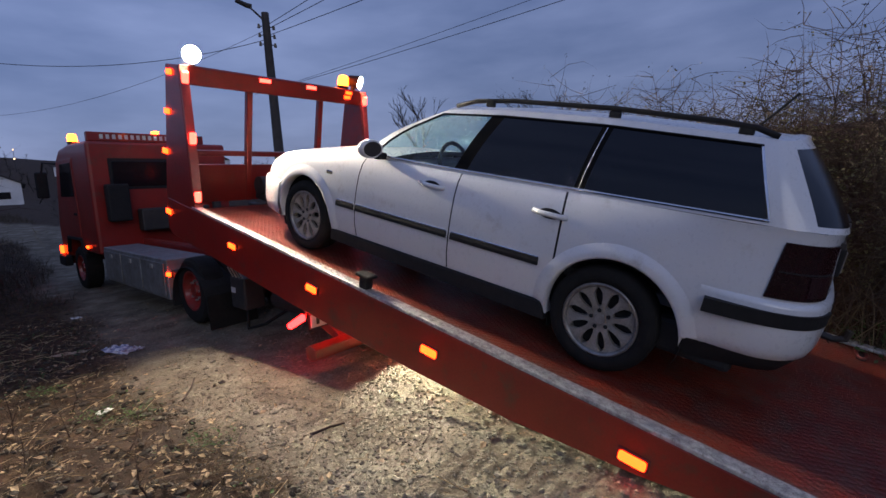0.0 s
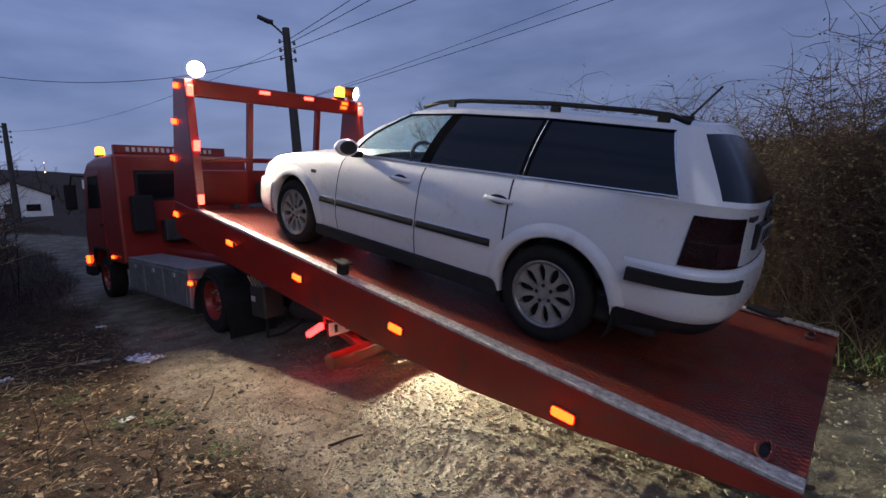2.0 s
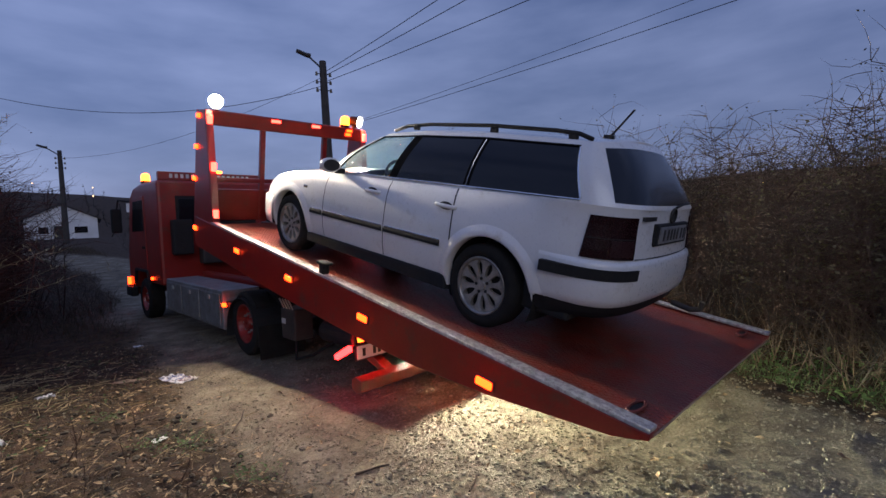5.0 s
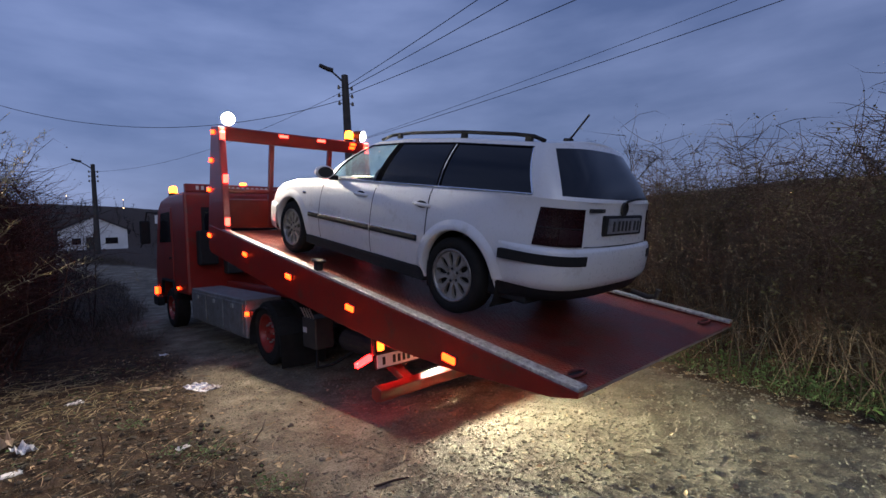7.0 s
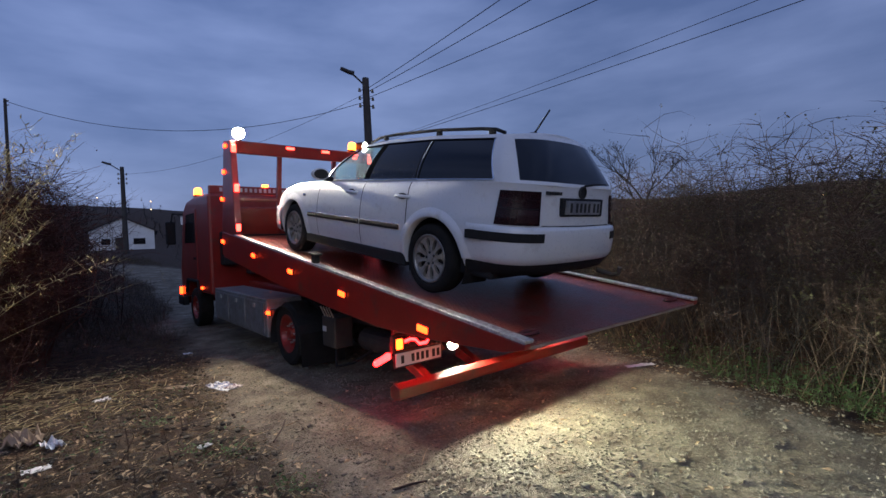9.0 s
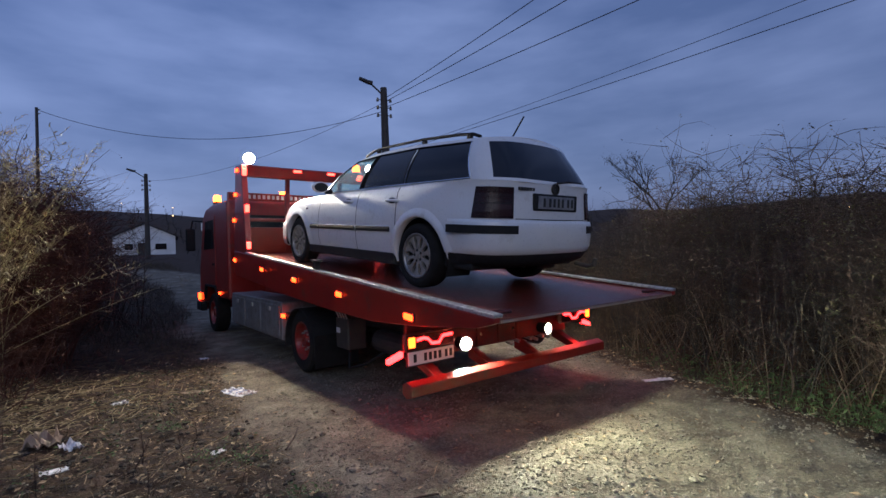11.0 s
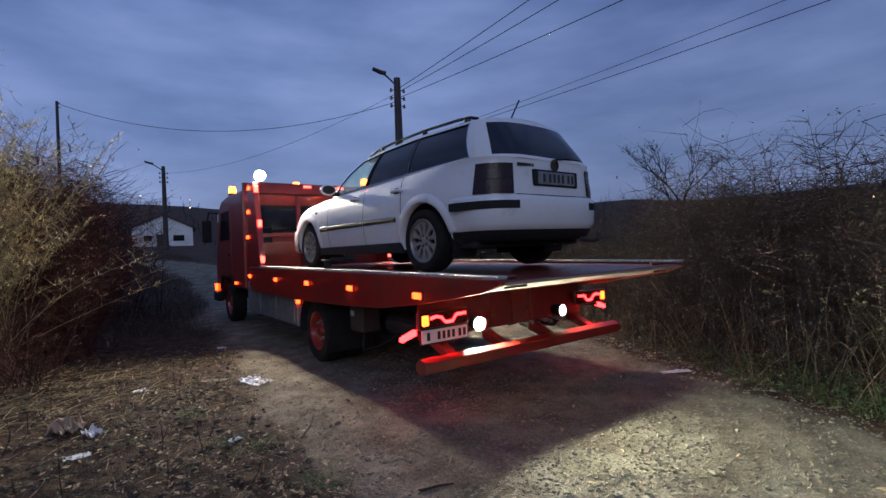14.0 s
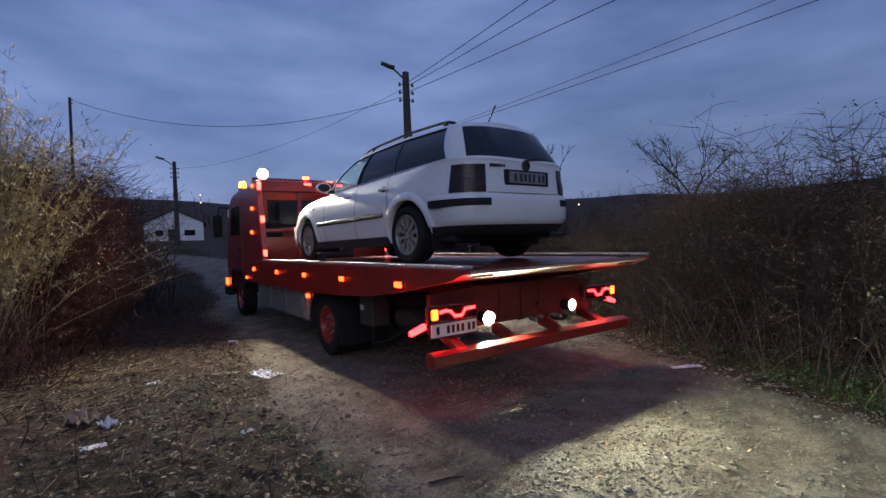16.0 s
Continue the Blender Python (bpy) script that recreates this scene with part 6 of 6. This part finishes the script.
db[:, 2] = terrain(db[:, 0], db[:, 1]) - 0.2
thicket("hill_scrub", db, vg.uniform(1.0, 4.0, n), 0.6, 14, 0.09, DARK_TWIG, 38, "dark scrub and small trees on the far hillside")


def around(lo, hi, n):
    """Directions in radians, densest between two bearings and thinner all round."""
    return np.radians(np.where(vg.random(n) < 0.22, vg.uniform(-180, 180, n), vg.normal((lo + hi) / 2, (hi - lo) * 0.36, n)))


# dry grass left of the track: standing blades, flattened stalks, fallen leaves
n = 34000
d = 0.6 + 11.5 * vg.random(n) ** 1.5
a = around(-24, 42, n)
gx, gy = -3.57 + d * np.sin(a), -4.3 + d * np.cos(a)
ok = (grass_mask(gx, gy) > 0.35) & (gx < -1.2) & (fractal(gx, gy, 1.4, 3) + vg.normal(0, 0.12, n) > -0.1)
gx, gy = gx[ok], gy[ok]
m = len(gx)
gb = np.stack([gx, gy, terrain(gx, gy) - 0.004], 1)
ln = vg.uniform(0.02, 0.075, m) * (0.7 + 0.06 * np.hypot(gx + 3.57, gy + 4.3))
lay = vg.random(m) < 0.68
hd = vg.uniform(0, 2 * np.pi, m)
flat_len = np.where(lay, vg.uniform(0.03, 0.13, m), ln * 0.45)
gt = gb + np.stack([np.cos(hd) * flat_len, np.sin(hd) * flat_len, np.where(lay, vg.uniform(0.004, 0.03, m), ln)], 1)
gt[:, 2] = np.maximum(gt[:, 2], terrain(gt[:, 0], gt[:, 1]) + 0.003)
tagged(strands("dry_grass", gb, gt, np.stack([vg.normal(0, 0.01, m), vg.normal(0, 0.01, m), vg.uniform(0, 0.012, m)], 1), 0.0027, DRY_GRASS), "short trampled dry grass beside the track", "grass", kind="stuff")
n = 16000
gx, gy = vg.uniform(-7.5, 1.0, n), vg.uniform(5, 30, n)
ok = grass_mask(gx, gy) > 0.4
gx, gy = gx[ok], gy[ok]
gb = np.stack([gx, gy, terrain(gx, gy) - 0.01], 1)
m = len(gb)
gt = gb + np.stack([vg.normal(0, 0.10, m), vg.normal(0, 0.10, m), vg.uniform(0.06, 0.38, m)], 1)
tagged(strands("verge_grass", gb, gt, vg.normal(0, 0.03, (m, 3)), 0.004, BANK_GRASS), "withered grass along the far verge", "grass", kind="stuff")
n = 480
gx, gy = vg.normal(-3.8, 0.6, n), vg.normal(2.3, 0.8, n)
gb = np.stack([gx, gy, terrain(gx, gy) + 0.006], 1)
hd = vg.uniform(0, 2 * np.pi, n)
ln = vg.uniform(0.08, 0.32, n)
gt = gb + np.stack([np.cos(hd) * ln, np.sin(hd) * ln, vg.uniform(0.0, 0.05, n)], 1)
gt[:, 2] = np.maximum(gt[:, 2], terrain(gt[:, 0], gt[:, 1]) + 0.004)
tagged(strands("fallen_stalks", gb, gt, np.stack([np.zeros(n), np.zeros(n), vg.uniform(0, 0.012, n)], 1), vg.uniform(0.0025, 0.007, n), STRAW, segs=3), "fallen straw stalks lying before the bush", "straw", kind="stuff")
n = 20000
d = 0.8 + 8 * vg.random(n) ** 1.3
a = around(-22, 88, n)
gx, gy = -3.57 + d * np.sin(a), -4.3 + d * np.cos(a)
ok = vg.random(n) < 0.12 + 0.88 * grass_mask(gx, gy)
gx, gy = gx[ok], gy[ok]
tagged(leaves("fallen_leaves", np.stack([gx, gy, terrain(gx, gy) + 0.008], 1), 0.014 + 0.055 * vg.random(len(gx)) ** 1.6, DRY_LEAF, 14, tilt=0.7), "withered fallen leaves on the ground", "leaves", kind="stuff")
# broken twigs strewn over the grass
n = 1100
d = 0.9 + 7.5 * vg.random(n) ** 1.2
a = around(-22, 45, n)
gx, gy = -3.57 + d * np.sin(a), -4.3 + d * np.cos(a)
ok = (grass_mask(gx, gy) > 0.3) | (vg.random(n) < 0.15)
gx, gy = gx[ok], gy[ok]
m = len(gx)
gb = np.stack([gx, gy, terrain(gx, gy) + 0.008], 1)
hd, ln = vg.uniform(0, 2 * np.pi, m), vg.uniform(0.05, 0.28, m)
gt = gb + np.stack([np.cos(hd) * ln, np.sin(hd) * ln, vg.uniform(0, 0.05, m)], 1)
gt[:, 2] = np.maximum(gt[:, 2], terrain(gt[:, 0], gt[:, 1]) + 0.006)
tagged(strands("broken_twigs", gb, gt, np.stack([vg.normal(0, 0.01, m), vg.normal(0, 0.01, m), vg.uniform(0, 0.012, m)], 1), vg.uniform(0.002, 0.0045, m), DRY_LEAF), "broken dry twigs strewn over the grass", "twigs", kind="stuff")
# a few upright weed stalks
n = 46
gx, gy = vg.uniform(-4.6, -2.2, n), vg.uniform(-2.2, 4, n)
gb = np.stack([gx, gy, terrain(gx, gy) - 0.01], 1)
thicket("weed_stalks", gb, vg.uniform(0.12, 0.5, n), 0.06, 5, 0.0035, TWIG, 35, "upright dry weed stalks in the grass", "weeds")
n = 420
c = np.array([(-2.55, -0.55), (-2.45, -1.35), (-2.75, -0.3), (-2.9, 0.6)])[vg.integers(0, 4, n)]
gx, gy = c[:, 0] + vg.normal(0, 0.09, n), c[:, 1] + vg.normal(0, 0.09, n)
tagged(leaves("grass_weeds", np.stack([gx, gy, terrain(gx, gy) + vg.uniform(0.005, 0.06, n)], 1), vg.uniform(0.015, 0.04, n), GREEN, 15, tilt=0.6), "small green weeds in the dry grass", "weeds", kind="stuff")

# ---- stones on the track ----
def stones(name, at, radius, material, seed):
    g = np.random.default_rng(seed)
    ico = bmesh.new()
    bmesh.ops.create_icosphere(ico, subdivisions=1, radius=1)
    ico.verts.ensure_lookup_table()
    v0 = np.array([v.co for v in ico.verts])
    f0_ = np.array([[v.index for v in f.verts] for f in ico.faces])
    ico.free()
    n = len(at)
    k = len(v0)
    jitter = g.uniform(0.65, 1.2, (n, k, 1))
    sq = g.uniform(0.6, 1.3, (n, 1, 3)) * [1, 1, 0.6]
    co = v0[None] * jitter * sq * radius[:, None, None] + at[:, None]
    faces = (f0_[None] + (np.arange(n) * k)[:, None, None]).reshape(-1, 3)
    me = bpy.data.meshes.new(name)
    me.from_pydata(co.reshape(-1, 3).tolist(), [], faces.tolist())
    me.materials.append(material)
    return new(name, me)


n = 64000
d = 1.0 + 7.5 * vg.random(n) ** 1.25
a = around(8, 92, n)
gx, gy = -3.57 + d * np.sin(a), -4.3 + d * np.cos(a)
rad = 0.003 + 0.013 * vg.random(n) ** 3.4 + 0.016 * (vg.random(n) > 0.992)
ok = (vg.random(n) < 1 - 0.75 * grass_mask(gx, gy)) | (np.abs(gx - hedge_foot(gy) + 0.35) < 0.3)
gx, gy, rad = gx[ok], gy[ok], rad[ok]
edge = np.abs(gx - hedge_foot(gy) + 0.45) < 0.4
rad = rad * np.where(edge, 1.2, 1.0)
tagged(stones("gravel", np.stack([gx, gy, terrain(gx, gy) + rad * 0.2], 1), rad, STONE, 41), "loose stones and clods on the earth track", "gravel", kind="stuff")

n = 9000
d = 0.7 + 9.0 * vg.random(n) ** 1.3
a = around(-24, 40, n)
gx, gy = -3.57 + d * np.sin(a), -4.3 + d * np.cos(a)
ok = (grass_mask(gx, gy) > 0.3) & (gx < -1.2)
gx, gy = gx[ok], gy[ok]
rad = 0.006 + 0.030 * vg.random(len(gx)) ** 2.5
tagged(stones("soil_clods", np.stack([gx, gy, terrain(gx, gy) + rad * 0.15], 1), rad, CLOD, 43), "dark crumbled clods of soil in the grass", "soil", kind="stuff")
n = 5000
gx, gy = vg.uniform(-6, -2.0, n), vg.uniform(-3.6, 4, n)
ok = (grass_mask(gx, gy) > 0.4) & (fractal(gx + 3, gy + 8, 1.7, 3) > 0.06)
gx, gy = gx[ok], gy[ok]
tagged(leaves("ground_weeds", np.stack([gx, gy, terrain(gx, gy) + vg.uniform(0.004, 0.03, len(gx))], 1), vg.uniform(0.015, 0.045, len(gx)), GREEN, 16, tilt=0.6), "dull green weeds between the dry leaves", "weeds", kind="stuff")

# ---- litter and sticks ----
def scrap(name, x, y, w, h, rz, material, crumple, label, seed, group="litter"):
    """A crumpled sheet with thickness lying on the ground."""
    g = np.random.default_rng(seed)
    bm = bmesh.new()
    k = 8
    cells_ = [[None] * (k + 1) for _ in range(k + 1)]
    for i in range(k + 1):
        for j in range(k + 1):
            px, py = (i / k - 0.5) * w * (1 + g.normal(0, 0.04)), (j / k - 0.5) * h * (1 + g.normal(0, 0.04))
            cells_[i][j] = bm.verts.new((px, py, abs(g.normal(0, crumple)) + 0.012))
    for i in range(k):
        for j in range(k):
            if (i, j) in ((0, 0), (k - 1, k - 1)):
                continue
            bm.faces.new((cells_[i][j], cells_[i + 1][j], cells_[i + 1][j + 1], cells_[i][j + 1]))
    r = bmesh.ops.extrude_face_region(bm, geom=bm.faces[:])
    for v in [e for e in r["geom"] if isinstance(e, bmesh.types.BMVert)]:
        v.co.z -= 0.004
    bmesh.ops.recalc_face_normals(bm, faces=bm.faces[:])
    ob = part(name, bm, material, None, label)
    ob.matrix_world = pose(x, y, ground_z(x, y) + 0.004, 0, 0, rz)
    return tagged(ob, category="litter", group=group)


main_paper = scrap("paper_wrapper", -2.12, 1.45, 0.20, 0.46, 14, WRAPPER, 0.014, "crumpled printed paper wrapper on the grass", 1)
scrap("paper_wrapper", -2.05, 1.30, 0.14, 0.16, 35, PAPER_PRINT, 0.012, "dark printed scrap beside the wrapper", 2)
scrap("paper_scrap", -2.46, 1.85, 0.10, 0.36, 60, CARD, 0.008, "thin torn cardboard strip on the grass", 3)
scrap("paper_scrap", -3.2, 1.97, 0.14, 0.12, 10, PAPER, 0.012, "small white paper scrap on the grass", 4)
scrap("paper_scrap", -3.61, 0.74, 0.11, 0.16, 30, PAPER, 0.03, "crumpled white tissue on the grass", 5)
scrap("cardboard_piece", -3.79, 0.98, 0.24, 0.22, 50, CARD, 0.05, "brown cardboard piece on the grass", 6)
scrap("paper_scrap", -3.71, 0.27, 0.17, 0.10, 4, PAPER, 0.006, "flat white paper scrap on the grass", 7)
scrap("paper_scrap", -2.70, -0.21, 0.10, 0.06, 20, PAPER, 0.006, "small pale paper scrap on the grass", 8)
scrap("paper_scrap", -1.96, 3.97, 0.12, 0.10, 0, PAPER, 0.008, "small white scrap far along the verge", 9)
scrap("cardboard_piece", 1.49, -1.58, 0.34, 0.09, -28, PAPER, 0.004, "pale flat strip at the track's edge", 10)


def stick(x, y, x2, y2, r, label, name="stick"):
    z0, z1 = ground_z(x, y) + r, ground_z(x2, y2) + r
    mid = ((x + x2) / 2 + 0.02, (y + y2) / 2, max(ground_z((x + x2) / 2, (y + y2) / 2) + r, (z0 + z1) / 2) + 0.004)
    tagged(part(name, tube([(x, y, z0), mid, (x2, y2, z1)], r, 6, None, r * 0.6), TWIG), label, "stick", "sticks")


stick(-2.02, -1.83, -1.80, -1.89, 0.009, "short dry stick on the track")
stick(-2.58, -1.85, -2.28, -1.45, 0.006, "thin bent stick on the grass")
stick(-2.3, -0.6, -2.05, -0.2, 0.007, "thin dry stick on the verge")
stick(-1.7, -2.5, -1.55, -2.42, 0.006, "small twig on the track")
stick(-1.10, -3.72, -0.90, -4.15, 0.018, "straight dark stick at the track's edge")


# ---- what moves ----
SAG = [(0, -0.29), (3.5, -0.26), (7, -0.23), (9, -0.20), (11.5, -0.08), (12.5, -0.04), (14, 0.0), (16, 0.0)]


def truck_pose(drop):
    return pose(0, 7, 0) @ pose(0, 0, 0, -math.degrees(drop / 7.9)) @ pose(0, -7, 0)


def motions():
    walk(bed, [(t, pose(x, y, z, a)) for t, x, y, z, a in BED_ROWS])
    walk(car, [(t, pose(x, y, z, a) @ pose(-0.142, 0, 0, 0, -0.2, 2.45)) for t, x, y, z, a in BED_ROWS])
    walk(truck, [(t, truck_pose(d)) for t, d in SAG])
    for w in rear_wheels:
        rest = w.matrix_basis.copy()
        walk(w, [(t, truck_pose(d).inverted() @ rest) for t, d in SAG])


motions()
